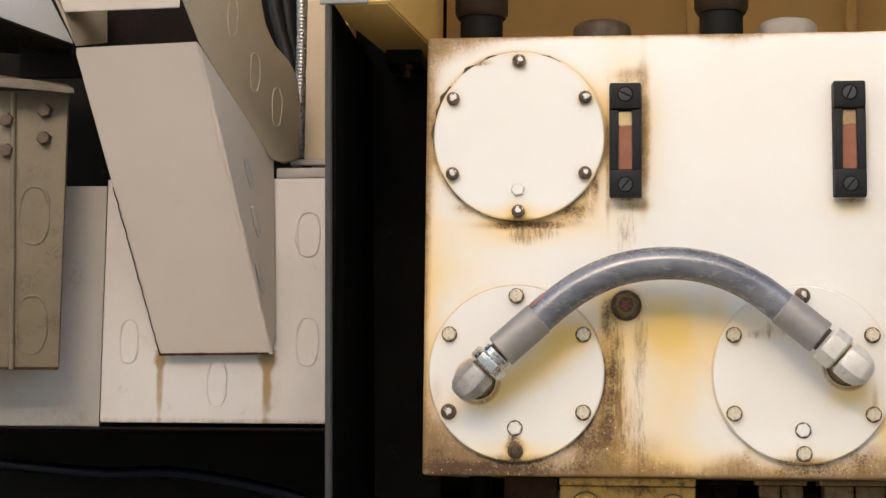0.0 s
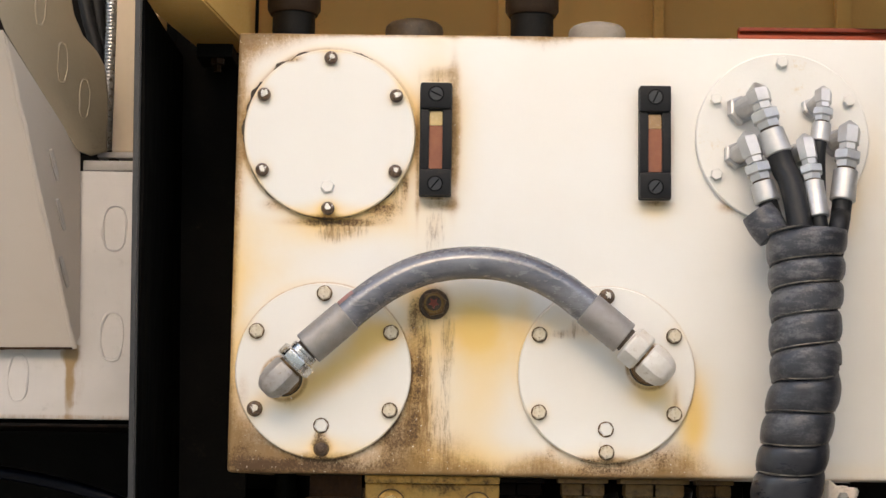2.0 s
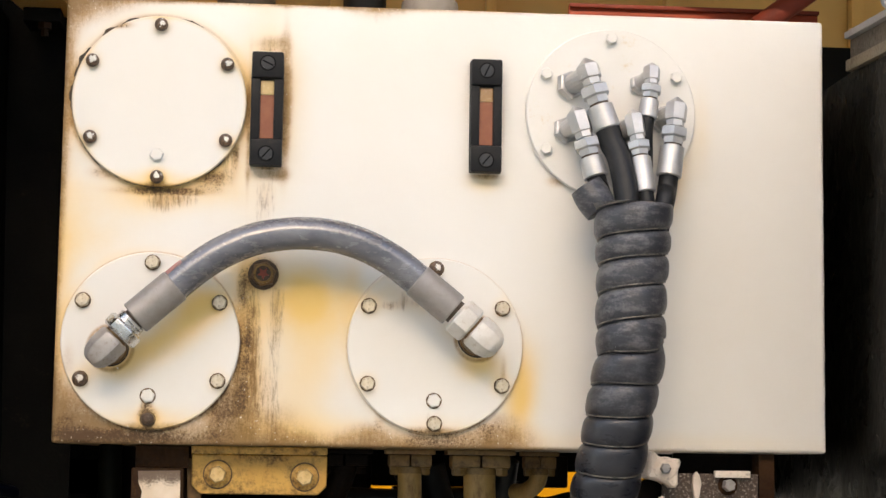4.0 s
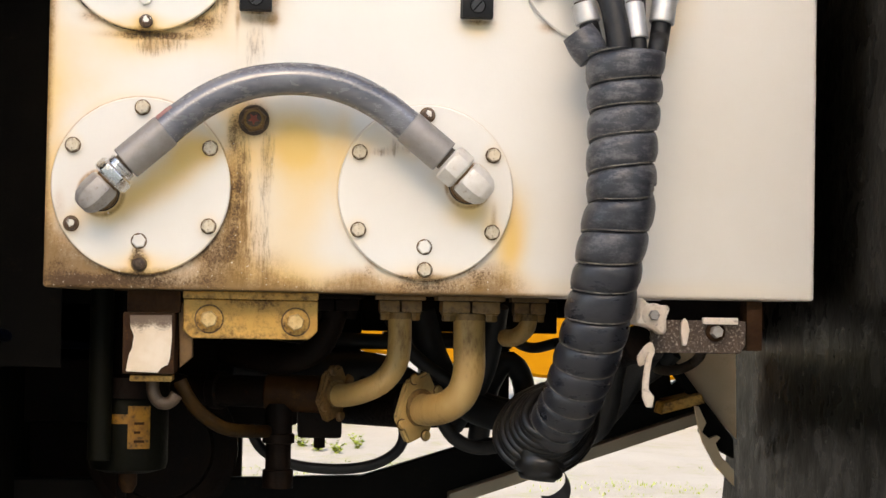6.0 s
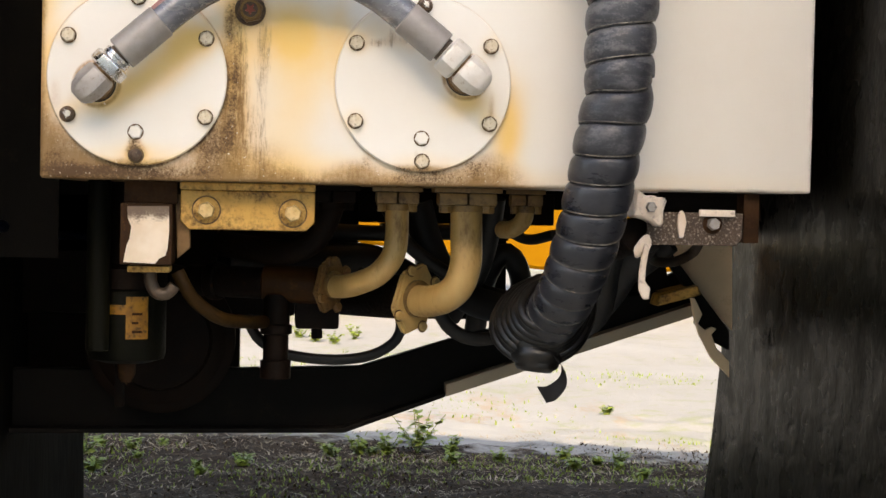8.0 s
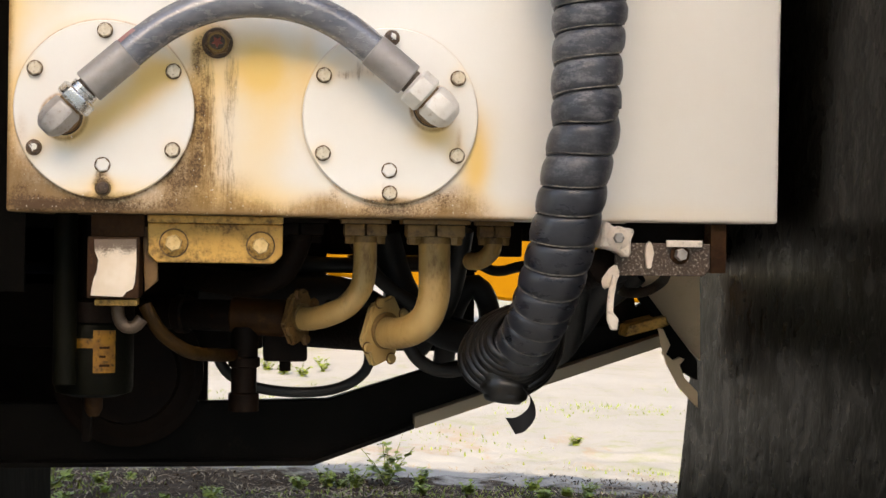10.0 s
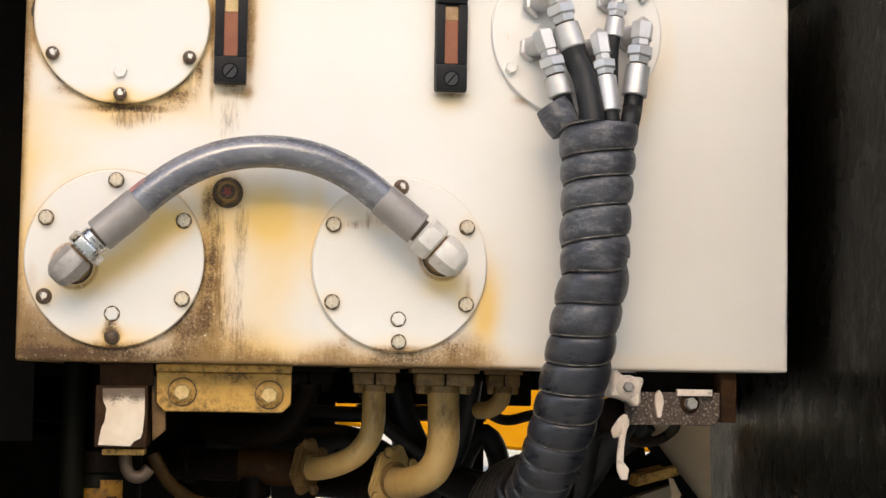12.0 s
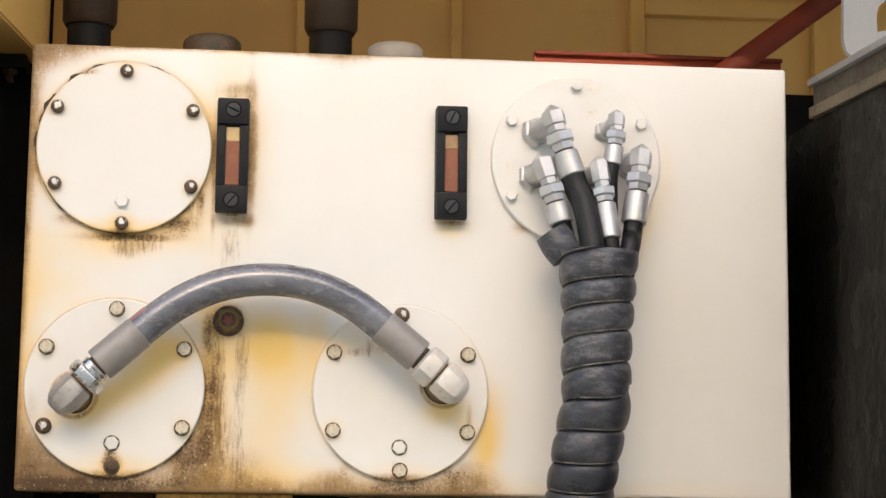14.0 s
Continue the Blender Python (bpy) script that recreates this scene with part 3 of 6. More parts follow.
def slab(points, y0, y1, bevel=0.0015, bm=None, tilt=None):
    """A plate with an outline of (x, z) points, from y0 to y1. tilt(x, z): an added y."""
    own = bmesh.new()
    front = [own.verts.new((x, y0 + (tilt(x, z) if tilt else 0), z)) for x, z in points]
    back = [own.verts.new((x, y1 + (tilt(x, z) if tilt else 0), z)) for x, z in points]
    own.faces.new(front)
    own.faces.new(back[::-1])
    for i in range(len(points)):
        j = (i + 1) % len(points)
        own.faces.new((front[i], back[i], back[j], front[j]))
    bmesh.ops.recalc_face_normals(own, faces=own.faces[:])
    if bevel:
        bmesh.ops.bevel(own, geom=own.edges[:], offset=bevel, segments=1, affect="EDGES")
    return joined(own, bm)


def hull(points, bevel=0.0, bm=None):
    own = bmesh.new()
    for p in points:
        own.verts.new(p)
    r = bmesh.ops.convex_hull(own, input=own.verts[:])
    bmesh.ops.dissolve_limit(own, angle_limit=radians(1), verts=own.verts[:], edges=own.edges[:])
    if bevel:
        bmesh.ops.bevel(own, geom=own.edges[:], offset=bevel, segments=2, affect="EDGES")
    return joined(own, bm)


def axis_frame(d):
    d = Vector(d).normalized()
    u = d.cross(Vector((0, 0, 1)) if abs(d.z) < 0.9 else Vector((1, 0, 0))).normalized()
    return d, u, d.cross(u)


def lathe(origin, axis, profile, seg=24, bm=None, turn=0.0):
    """A turned body: profile rows of (distance along the axis, radius), ends closed. seg 6: a hexagon."""
    own = bmesh.new()
    d, u, v = axis_frame(axis)
    o = Vector(origin)
    rings = []
    for s, r in profile:
        rings.append([own.verts.new(o + d * s + (u * math.cos(2 * math.pi * k / seg + turn) + v * math.sin(2 * math.pi * k / seg + turn)) * max(r, 1e-5)) for k in range(seg)])
    for a, b in zip(rings, rings[1:]):
        for k in range(seg):
            own.faces.new((a[k], a[(k + 1) % seg], b[(k + 1) % seg], b[k]))
    own.faces.new(rings[0])
    own.faces.new(rings[-1][::-1])
    return joined(own, bm)


def rod(p, q, r, seg=20, bm=None, chamfer=0.1, turn=0.0):
    p, q = Vector(p), Vector(q)
    n = (q - p).length
    c = min(r * chamfer, n * 0.3)
    return lathe(p, q - p, [(0, r - c), (c, r), (n - c, r), (n, r - c)], seg, bm, turn)


def spline(points, step):
    """Points along a smooth curve (Catmull-Rom) through the given ones, evenly spaced."""
    pts = [Vector(p) for p in points]
    pts = [pts[0] * 2 - pts[1]] + pts + [pts[-1] * 2 - pts[-2]]
    dense = []
    for a, b, c, d in zip(pts, pts[1:], pts[2:], pts[3:]):
        for i in range(24):
            t = i / 24
            dense.append(0.5 * (2 * b + (c - a) * t + (2 * a - 5 * b + 4 * c - d) * t * t + (3 * b - a - 3 * c + d) * t ** 3))
    dense.append(pts[-2])
    length = [0.0]
    for a, b in zip(dense, dense[1:]):
        length.append(length[-1] + (b - a).length)
    n = max(2, round(length[-1] / step))
    out, k = [], 0
    for i in range(n + 1):
        s = length[-1] * i / n
        while k < len(dense) - 2 and length[k + 1] < s:
            k += 1
        f = (s - length[k]) / max(length[k + 1] - length[k], 1e-9)
        out.append(dense[k].lerp(dense[k + 1], min(1, f)))
    return out


def tube(points, r, seg=18, step=0.01, bm=None, radius=None, smooth=True):
    """A hose or pipe along a curve. radius(s, turn, whole): its own radius at s metres and at that turn."""
    own = bmesh.new()
    pts = spline(points, step) if smooth else [Vector(p) for p in points]
    d = (pts[1] - pts[0]).normalized()
    _, u, v = axis_frame(d)
    whole = sum((b - a).length for a, b in zip(pts, pts[1:]))
    rings, s = [], 0.0
    for i, p in enumerate(pts):
        nd = (pts[min(i + 1, len(pts) - 1)] - pts[max(i - 1, 0)]).normalized()
        q = d.rotation_difference(nd)
        u, v, d = q @ u, q @ v, nd
        if i:
            s += (p - pts[i - 1]).length
        ring = []
        for k in range(seg):
            t = 2 * math.pi * k / seg
            rr = radius(s, t, whole) if radius else r
            ring.append(own.verts.new(p + (u * math.cos(t) + v * math.sin(t)) * rr))
        rings.append(ring)
    for a, b in zip(rings, rings[1:]):
        for k in range(seg):
            own.faces.new((a[k], a[(k + 1) % seg], b[(k + 1) % seg], b[k]))
    own.faces.new(rings[0])
    own.faces.new(rings[-1][::-1])
    return joined(own, bm)


def oblong(cx, cz, y, w, h, r=0.003, tilt=None):
    """A raised, uneven oval bead on a plate."""
    pts = []
    for k in range(61):
        t = 2 * math.pi * k / 60
        x, z = cx + math.copysign(abs(math.cos(t)) ** 0.72, math.cos(t)) * w / 2, cz + math.copysign(abs(math.sin(t)) ** 0.85, math.sin(t)) * h / 2
        x += 0.0012 * noise.noise(Vector((cx * 50, math.sin(t) * 2, math.cos(t) * 2)))
        pts.append((x, y + (tilt(x, z) if tilt else 0), z))
    return tube(pts, r, 8, smooth=False, radius=lambda s, t, whole: r * (0.75 + 0.8 * max(-0.4, noise.noise(Vector((s * 40, cz * 30, 1))))))


def hex_bolt_mesh(name, material, r=0.0092, h=0.008, dome=False):
    """A bolt head whose axis points to -y, its seat at y = 0."""
    if dome:
        bm = lathe((0, 0, 0), (0, -1, 0), [(0, r), (h * 0.5, r), (h * 0.8, r * 0.82), (h, r * 0.4)], 20)
        lathe((0, -h * 0.8, 0), (0, -1, 0), [(0, r * 0.5), (h * 0.25, r * 0.5), (h * 0.3, r * 0.42)], 6, bm)
    else:
        bm = lathe((0, 0, 0), (0, -1, 0), [(0, r), (h * 0.75, r), (h, r * 0.86)], 6, None, 0.3)
    return mesh_of(name, bm, material, 25)


BOLT_MESH = hex_bolt_mesh("bolt", BOLT, 0.0098, 0.008)
BUTTON_MESH = mesh_of("button", lathe((0, 0, 0), (0, -1, 0), [(0, 0.0098), (0.004, 0.0098), (0.0055, 0.0082)], 6, None, 0.2), COVER, 25)
DARK_BOLT_MESH = hex_bolt_mesh("bolt", DARK_BOLT, 0.0092, 0.009, True)
RUSTY_BOLT_MESH = hex_bolt_mesh("bolt", RUSTY, 0.0086, 0.009, True)
CREAM_BOLT_MESH = hex_bolt_mesh("bolt", COVER, 0.0086, 0.007)
LARGE_BOLT_MESH = hex_bolt_mesh("bolt", BRACKET_BOLT, 0.0122, 0.011)
WASHER_MESH = mesh_of("washer", lathe((0, 0, 0), (0, -1, 0), [(0, 0.0110), (0.0012, 0.0110), (0.0018, 0.0103)], 20), GRIME_SHADE)
LARGE_WASHER_MESH = mesh_of("washer", lathe((0, 0, 0), (0, -1, 0), [(0, 0.0185), (0.003, 0.0185), (0.004, 0.017)], 24), DIRTY_CREAM)

# ---------------------------------------------------------------- ground


def lump(x, y):
    return 0.04 * noise.noise(Vector((x * 0.35, y * 0.35, 0))) + 0.016 * noise.noise(Vector((x * 2.1, y * 2.1, 4))) + 0.018 * noise.noise(Vector((x * 6.5, y * 6.5, 8)))


def ground():
    xs = [-900, -300, -90, -30, -12, -6, -4, -3, -2] + [-1.5 + 0.05 * i for i in range(101)] + [4, 5, 6, 8, 12, 30, 90, 300, 900]
    ys = [-900, -300, -90, -30, -12, -6] + [-4 + 0.5 * i for i in range(14)] + [3 + 0.05 * i for i in range(61)] + [6.25 + 0.25 * i for i in range(24)] + [14, 18, 30, 90, 300, 900]
    bm = bmesh.new()
    rows = [[bm.verts.new((x, y, lump(x, y) if abs(x) < 12 and abs(y) < 16 else 0)) for x in xs] for y in ys]
    for a, b in zip(rows, rows[1:]):
        for i in range(len(xs) - 1):
            bm.faces.new((a[i], a[i + 1], b[i + 1], b[i]))
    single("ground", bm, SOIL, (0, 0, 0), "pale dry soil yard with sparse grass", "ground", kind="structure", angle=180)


ground()
# unseen wall added to keep the sun off the truck and reflect light
single("sun_block_wall", box(-60, 60, -25.4, -25.0, -0.1, 15.5, 0.02), surface("pale_bounce_render", (0.82, 0.79, 0.73), (0.77, 0.74, 0.68), (0.50, 0.47, 0.42), 0.2, 0.6, (0.8, 0.9), fine=12), (0, -25.2, 0), "added unseen wall that shades the truck and bounces light", "wall", kind="structure")

# ---------------------------------------------------------------- body of the truck


def truck_body():
    root = thing("truck_body", (0.5, 0.9, 1.2), "tan painted steel truck body with vertical ribs above the tank", "truck body")
    # wall tops slope, out of view, to shape the shadow behind the truck
    part("side_wall", slab([(-2.2, 1.22), (3.2, 1.22), (3.2, 1.72), (-2.2, 2.88)], 0.9, 0.93, 0.002), TAN_PAINT, root)
    part("unseen_far_wall", slab([(-2.2, 1.22), (3.2, 1.22), (3.2, 1.262), (1.0, 1.262), (-2.2, 1.94)], 2.37, 2.4, 0.002), TAN_PAINT, root)
    part("floor_plate", box(-2.19, 3.19, 0.931, 2.369, 1.222, 1.25, 0.002), BLACK_PAINT, root)
    for x0, x1 in ((-0.118, -0.097), (0.382, 0.404), (0.677, 0.696), (1.022, 1.050), (1.385, 1.41)):
        part("rib", box(x0, x1, 0.868, 0.899, 1.25, 2.34 - 0.215 * x1, 0.003), TAN_PAINT, root)
    part("rail", box(1.051, 1.384, 0.872, 0.899, 1.952, 1.985, 0.003), TAN_PAINT, root)
    # the deck is out of view; its reach and rake limit overhead light
    part("deck", slab([(-2.2, 2.83), (3.2, 1.67), (3.2, 1.70), (-2.2, 2.86)], -0.25, 0.899, 0.002), TAN_PAINT, root, "unseen raked deck plate that blocks overhead light from the tank")
    return root


truck_body()


def chassis_rail():
    root = thing("chassis_rail", (0.5, 0.72, 0.99), "black steel channel of the chassis behind the tank", "chassis")
    part("web", box(-2.2, 3.2, 0.80, 0.812, 0.985, 1.22, 0.002), BLACK_PAINT, root)
    part("lower_flange", box(-2.2, 3.2, 0.72, 0.799, 0.985, 0.997, 0.002), BLACK_PAINT, root)
    # black sheets added to stand for the shade in gaps beside the tank
    part("dark_backing", box(-0.128, -0.003, 0.26, 0.27, 0.9, 1.80, 0.001), BLACK_PAINT, root)
    part("dark_backing", box(-0.118, 0.10, 0.60, 0.61, 0.9, 1.745, 0.002), BLACK_PAINT, root)
    part("dark_backing", box(0.98, 1.3, 0.601, 0.611, 0.95, 1.7397, 0.002), BLACK_PAINT, root)
    part("upper_flange", box(-2.2, 3.2, 0.72, 0.799, 1.208, 1.22, 0.002), BLACK_PAINT, root)


chassis_rail()


def gearbox():
    # dark blocks added to black out the gaps behind the pipes
    root = thing("dark_filler", (0.0446, 0.66, 0.6993), "added dark blocks that fill the gaps behind the pipes", "gearbox")
    part("filler_block", box(-0.2071, 0.2632, 0.68, 0.74, 0.6896, 0.8039, 0.004), OILY, root)
    part("filler_block", box(-0.2063, 0.4654, 0.66, 0.720, 0.8086, 1.0033, 0.004), OILY, root)
    part("filler_bar", box(0.4655, 0.8088, 0.67, 0.730, 0.9571, 1.0124, 0.004), OILY, root)
    part("filler_bar", box(0.4659, 0.7285, 0.66, 0.720, 0.9289, 0.9505, 0.004), OILY, root)
    part("filler_bar", box(0.5042, 0.7289, 0.665, 0.725, 0.9513, 0.9562, 0.004), OILY, root)
    part("filler_block", box(0.4676, 0.5197, 0.665, 0.725, 0.8127, 0.914, 0.004), OILY, root)
    part("filler_post", box(0.5683, 0.6118, 0.66, 0.720, 0.8342, 0.9282, 0.004), OILY, root)
    part("filler_bar", box(0.5286, 0.6769, 0.66, 0.720, 0.791, 0.8048, 0.004), OILY, root)
    part("filler_post", box(0.6851, 0.7248, 0.66, 0.720, 0.8361, 0.9304, 0.004), OILY, root)


gearbox()

# ---------------------------------------------------------------- the tank
TX, TZ = 1.073, 1.018           # width; foot of the tank
TOP = 1.636
COVERS = {"blank": (0.132, 1.4905, 0.1200), "left": (0.130, 1.1585, 0.1213), "right": (0.520, 1.1585, 0.1213), "hoses": (0.7640, 1.4915, 0.1207)}
tank = thing("hydraulic_tank", (0, 0, TZ), "large cream painted hydraulic oil tank, stained with oil and rust", "tank")
part("body", box(0, TX, 0, 0.56, TZ, TOP, 0.006, seg=3), TANK, tank)


def cover(kind):
    x, z, r = COVERS[kind]
    blank = kind == "blank"
    y = -0.003
    if blank:
        rim = []
        for k in range(180):
            t = 2 * math.pi * k / 180
            gape = sum(g * math.exp(-((math.degrees(t) - c) / w) ** 2) for c, w, g in ((70, 9, 0.0075), (110, 7, 0.0075), (126, 6, 0.0092), (152, 14, 0.0095), (178, 9, 0.0080), (214, 14, 0.0045), (262, 34, 0.0036), (312, 14, 0.0034)))
            e = r - 0.002 + gape * (0.75 + 0.6 * noise.noise(Vector((math.cos(t) * 16, math.sin(t) * 16, 2))))
            rim.append((x + e * math.cos(t), z + e * math.sin(t)))
        part("gasket", slab(rim, -0.004, -0.0003, 0), GASKET, tank, "broken dark sealing gap round the blank cover")
        y = -0.0042
    plate = part("cover", lathe((x, y + 0.0025 * (not blank), z), (0, -1, 0), [(0, r), (0.0045 if blank else 0.008, r), (0.006 if blank else 0.0095, r - 0.0015)], 72), {"blank": COVER_BLANK, "left": COVER_LEFT, "right": COVER_RIGHT}.get(kind, COVER), tank,
                 {"blank": "blank round cover with rusty bolts", "hoses": "round cover with five hose fittings"}.get(kind, "round cover with one large hose elbow"), 30)
    front = y + 0.0025 * (not blank) - (0.006 if blank else 0.0095)
    for k in range(6):
        t = math.pi / 2 + k * math.pi / 3
        bx, bz = x + 0.1070 * math.cos(t), z + 0.1070 * math.sin(t)
        if kind == "hoses" and k in (3, 4):
            continue
        if kind in ("left", "right"):
            piece("washer", WASHER_MESH, plate, (bx, front, bz))
        sooty = kind == "left" and k == 3
        dark = blank or sooty or (kind == "left" and k == 2) or (kind == "right" and k == 0)
        piece("bolt", (RUSTY_BOLT_MESH if sooty else DARK_BOLT_MESH) if dark else CREAM_BOLT_MESH if kind == "hoses" else BOLT_MESH, plate, (bx, front - 0.0015, bz), "rusty bolt" if dark else "")
    if kind != "hoses":
        if not blank:
            piece("washer", WASHER_MESH, plate, (x - 0.001, front + 0.0006, z - 0.0755))
        piece("button", BUTTON_MESH, plate, (x - 0.001, front - 0.0002, z - 0.0755), "round cream painted plug")
    return plate


for k in COVERS:
    cover(k)


def sight_gauge(x, z, glass, turns):
    w, h = 0.0225, 0.0795
    g = part("sight_gauge", box(x - w, x + w, -0.012, -0.0005, z - h, z + h, 0.0025), PLASTIC, tank, "black plastic oil level gauge")
    for s, turn in zip((1, -1), turns):
        zc = z + s * 0.0615
        part("end_block", box(x - w * 0.97, x + w * 0.97, -0.023, -0.0115, zc - 0.0185, zc + 0.0185, 0.003), PLASTIC, g)
        bm = lathe((x, -0.0228, zc + s * 0.002), (0, -1, 0), [(0, 0.0092), (0.0008, 0.0092), (0.0012, 0.0087)], 24)
        screw = part("screw", bm, SCREW, g, "slotted black steel screw")
        part("screw_seat", lathe((x, -0.0228, zc + s * 0.002), (0, -1, 0), [(0, 0.0113), (0.0003, 0.0113)], 24), SLOT, g, "black gap round the screw")
        slot = box(-0.0083, 0.0083, -0.0244, -0.0236, -0.0011, 0.0011, 0)
        bmesh.ops.rotate(slot, cent=(0, 0, 0), matrix=Matrix.Rotation(radians(turn), 3, "Y"), verts=slot.verts[:])
        bmesh.ops.translate(slot, verts=slot.verts[:], vec=(x, 0, zc + s * 0.002))
        part("screw_slot", slot, SLOT, screw)
    for s in (1, -1):
        part("rim", box(x + s * 0.0158 - 0.0062, x + s * 0.0158 + 0.0062, -0.019, -0.0115, z - 0.0425, z + 0.0425, 0.0015), PLASTIC, g)
    part("oil", box(x - 0.0094, x + 0.0094, -0.0140, -0.0115, z - 0.041, z + 0.020, 0), OIL, g, "red-brown oil behind the glass")
    part("empty_glass", box(x - 0.0094, x + 0.0094, -0.0141, -0.0116, z + 0.0202, z + 0.0405, 0.002), glass, g, "pale yellow empty top of the glass")


sight_gauge(0.2805, 1.4825, AIR, (25, -50))
sight_gauge(0.5863, 1.4815, surface("clouded_sight", (0.48, 0.30, 0.15), (0.40, 0.24, 0.12), None, 0, 40, (0.2, 0.3)), (-65, -50))


def plug():
    x, z = 0.2812, 1.253
    p = part("drain_plug", lathe((x, -0.0005, z), (0, -1, 0), [(0, 0.0212), (0.003, 0.0212), (0.0045, 0.0195)], 32), OILY_RING, tank, "oily brass plug with a red centre")
    part("hexagon", lathe((x, -0.004, z), (0, -1, 0), [(0, 0.0180), (0.008, 0.0180), (0.0098, 0.0160)], 6, None, 0.25), BROWN_FLANGE, p)
    part("ring", lathe((x, -0.0130, z), (0, -1, 0), [(0, 0.0135), (0.003, 0.0135), (0.004, 0.0118)], 28), BRASS, p)
    part("recess", lathe((x, -0.0172, z), (0, -1, 0), [(0, 0.0105), (0.0006, 0.0105)], 24), OILY_RING, p)
    star = [(x + (0.0085 if k % 2 else 0.0042) * math.sin(math.pi * k / 5), z + (0.0085 if k % 2 else 0.0042) * math.cos(math.pi * k / 5)) for k in range(10)]
    part("centre", slab(star, -0.0190, -0.0176, 0), RED_PLUG, p, "red star-shaped centre")


plug()

# ---------------------------------------------------------------- the curved hose between the lower covers


def elbow_end(root, cover_at, ferrule, bend, marks, r, wide, mat_elbow, mat_nut, label):
    """A forged six-sided elbow on the cover, joined to the hose by a hexagon nut. marks: metres from the ferrule at which
    the ring, the nut, the seam and the elbow begin and where the elbow ends."""
    ferrule, bend = Vector(ferrule), Vector(bend)
    d = (bend - ferrule).normalized()
    ring, nut, seam, start, end = marks
    flat = math.pi / 6
    foot = Vector((bend.x, cover_at, bend.z))
    bm = lathe(ferrule + d * start, d, [(0, r * 0.84), (0.003, r * 0.98), ((end - start) * 0.52, r), ((end - start) * 0.80, r * 0.86), ((end - start) * 0.95, r * 0.60), (end - start, r * 0.40)], 6, None, flat)
    bmesh.ops.bevel(bm, geom=bm.edges[:], offset=0.0022, segments=2, affect="EDGES", profile=0.6)
    elbow = part("elbow", bm, mat_elbow, root, label, 32)
    bm = lathe(foot, (0, -1, 0), [(0, r * 1.02), (0.005, r * 1.02), (0.007, r * 0.94), (cover_at - bend.y, r * 0.90)], 28)
    part("stem", bm, BROWN_FLANGE, elbow, "browned stem of the elbow")
    part("seal", lathe(foot + Vector((0, 0.0005, 0)), (0, -1, 0), [(0, r * 1.10), (0.002, r * 1.10), (0.003, r * 1.04)], 28), GASKET, elbow)
    part("seam", lathe(ferrule + d * (seam - 0.001), d, [(0, r * 0.74), (start - seam + 0.003, r * 0.74)], 24), BROWN_FLANGE, root, "brown seam before the elbow")
    bm = lathe(ferrule + d * nut, d, [(0, wide * 0.86), (0.003, wide), (seam - nut - 0.003, wide), (seam - nut, wide * 0.86)], 6, None, flat)
    bmesh.ops.bevel(bm, geom=bm.edges[:], offset=0.0012, segments=2, affect="EDGES", profile=0.6)
    part("nut", bm, mat_nut, root, "large hexagon nut", 32)
    if nut - ring > 0.003:
        part("collar", lathe(ferrule + d * ring, d, [(0, r * 0.80), (0.001, r * 0.86), ((nut - ring) * 0.45, r * 0.86), ((nut - ring) * 0.5, r * 0.78), ((nut - ring) * 0.55, r * 0.86), (nut - ring + 0.001, r * 0.86)], 28), mat_nut, root, "", 25)
    part("neck", lathe(ferrule - d * 0.003, d, [(0, r * 0.68), (max(ring, 0.004) + 0.004, r * 0.68)], 24), DARK_STEEL, root, "dark neck")


def arched_hose():
    root = thing("hydraulic_hose", (0.33, -0.055, 1.15), "worn grey hydraulic hose arching between two round tank covers", "hose")
    y = -0.06
    path = [(0.135, y, 1.2045), (0.150, y, 1.217), (0.188, y, 1.250), (0.222, y, 1.274), (0.264, y, 1.2935), (0.305, y, 1.3025), (0.344, y, 1.3045), (0.382, y, 1.3005),
            (0.419, y, 1.2895), (0.455, y, 1.271), (0.486, y, 1.248), (0.524, y, 1.2175), (0.532, y, 1.2115)]
    part("tube", tube(path, 0.0222, 28, 0.006), GREY_HOSE, root, "scuffed grey rubber tube")
    elbow_end(root, -0.0105, (0.1125, y, 1.1845), (0.0765, y, 1.1475), (0.003, 0.013, 0.032, 0.035, 0.083), 0.0232, 0.0272, GREY_FITTING, PLATED, "grey painted steel elbow")
    elbow_end(root, -0.0105, (0.540, y, 1.2040), (0.5785, y, 1.1710), (0.004, 0.007, 0.034, 0.037, 0.081), 0.0255, 0.0272, PAINTED_FITTING, PAINTED_FITTING, "cream painted steel elbow")
    part("ferrule", rod((0.1125, y, 1.1845), (0.165, y, 1.2305), 0.0240, 28, None, 0.06), FERRULE, root, "dull crimped ferrule")
    part("ferrule", rod((0.540, y, 1.2040), (0.490, y, 1.2445), 0.0240, 28, None, 0.06), FERRULE, root, "dull crimped ferrule")
    part("red_mark", tube([(0.1655, y - 0.0006, 1.2312), (0.176, y - 0.0006, 1.2405), (0.184, y - 0.0006, 1.247)], 0.0223, 36, 0.004, None, lambda s, t, w: 0.0226 if 4.2 < t < 5.5 else 0.018), surface("faded_red_print", (0.36, 0.13, 0.11), (0.30, 0.17, 0.16), (0.2, 0.2, 0.21), 0.4, 60), root, "faded red mark")


arched_hose()

# ---------------------------------------------------------------- five hoses and their spiral sleeve


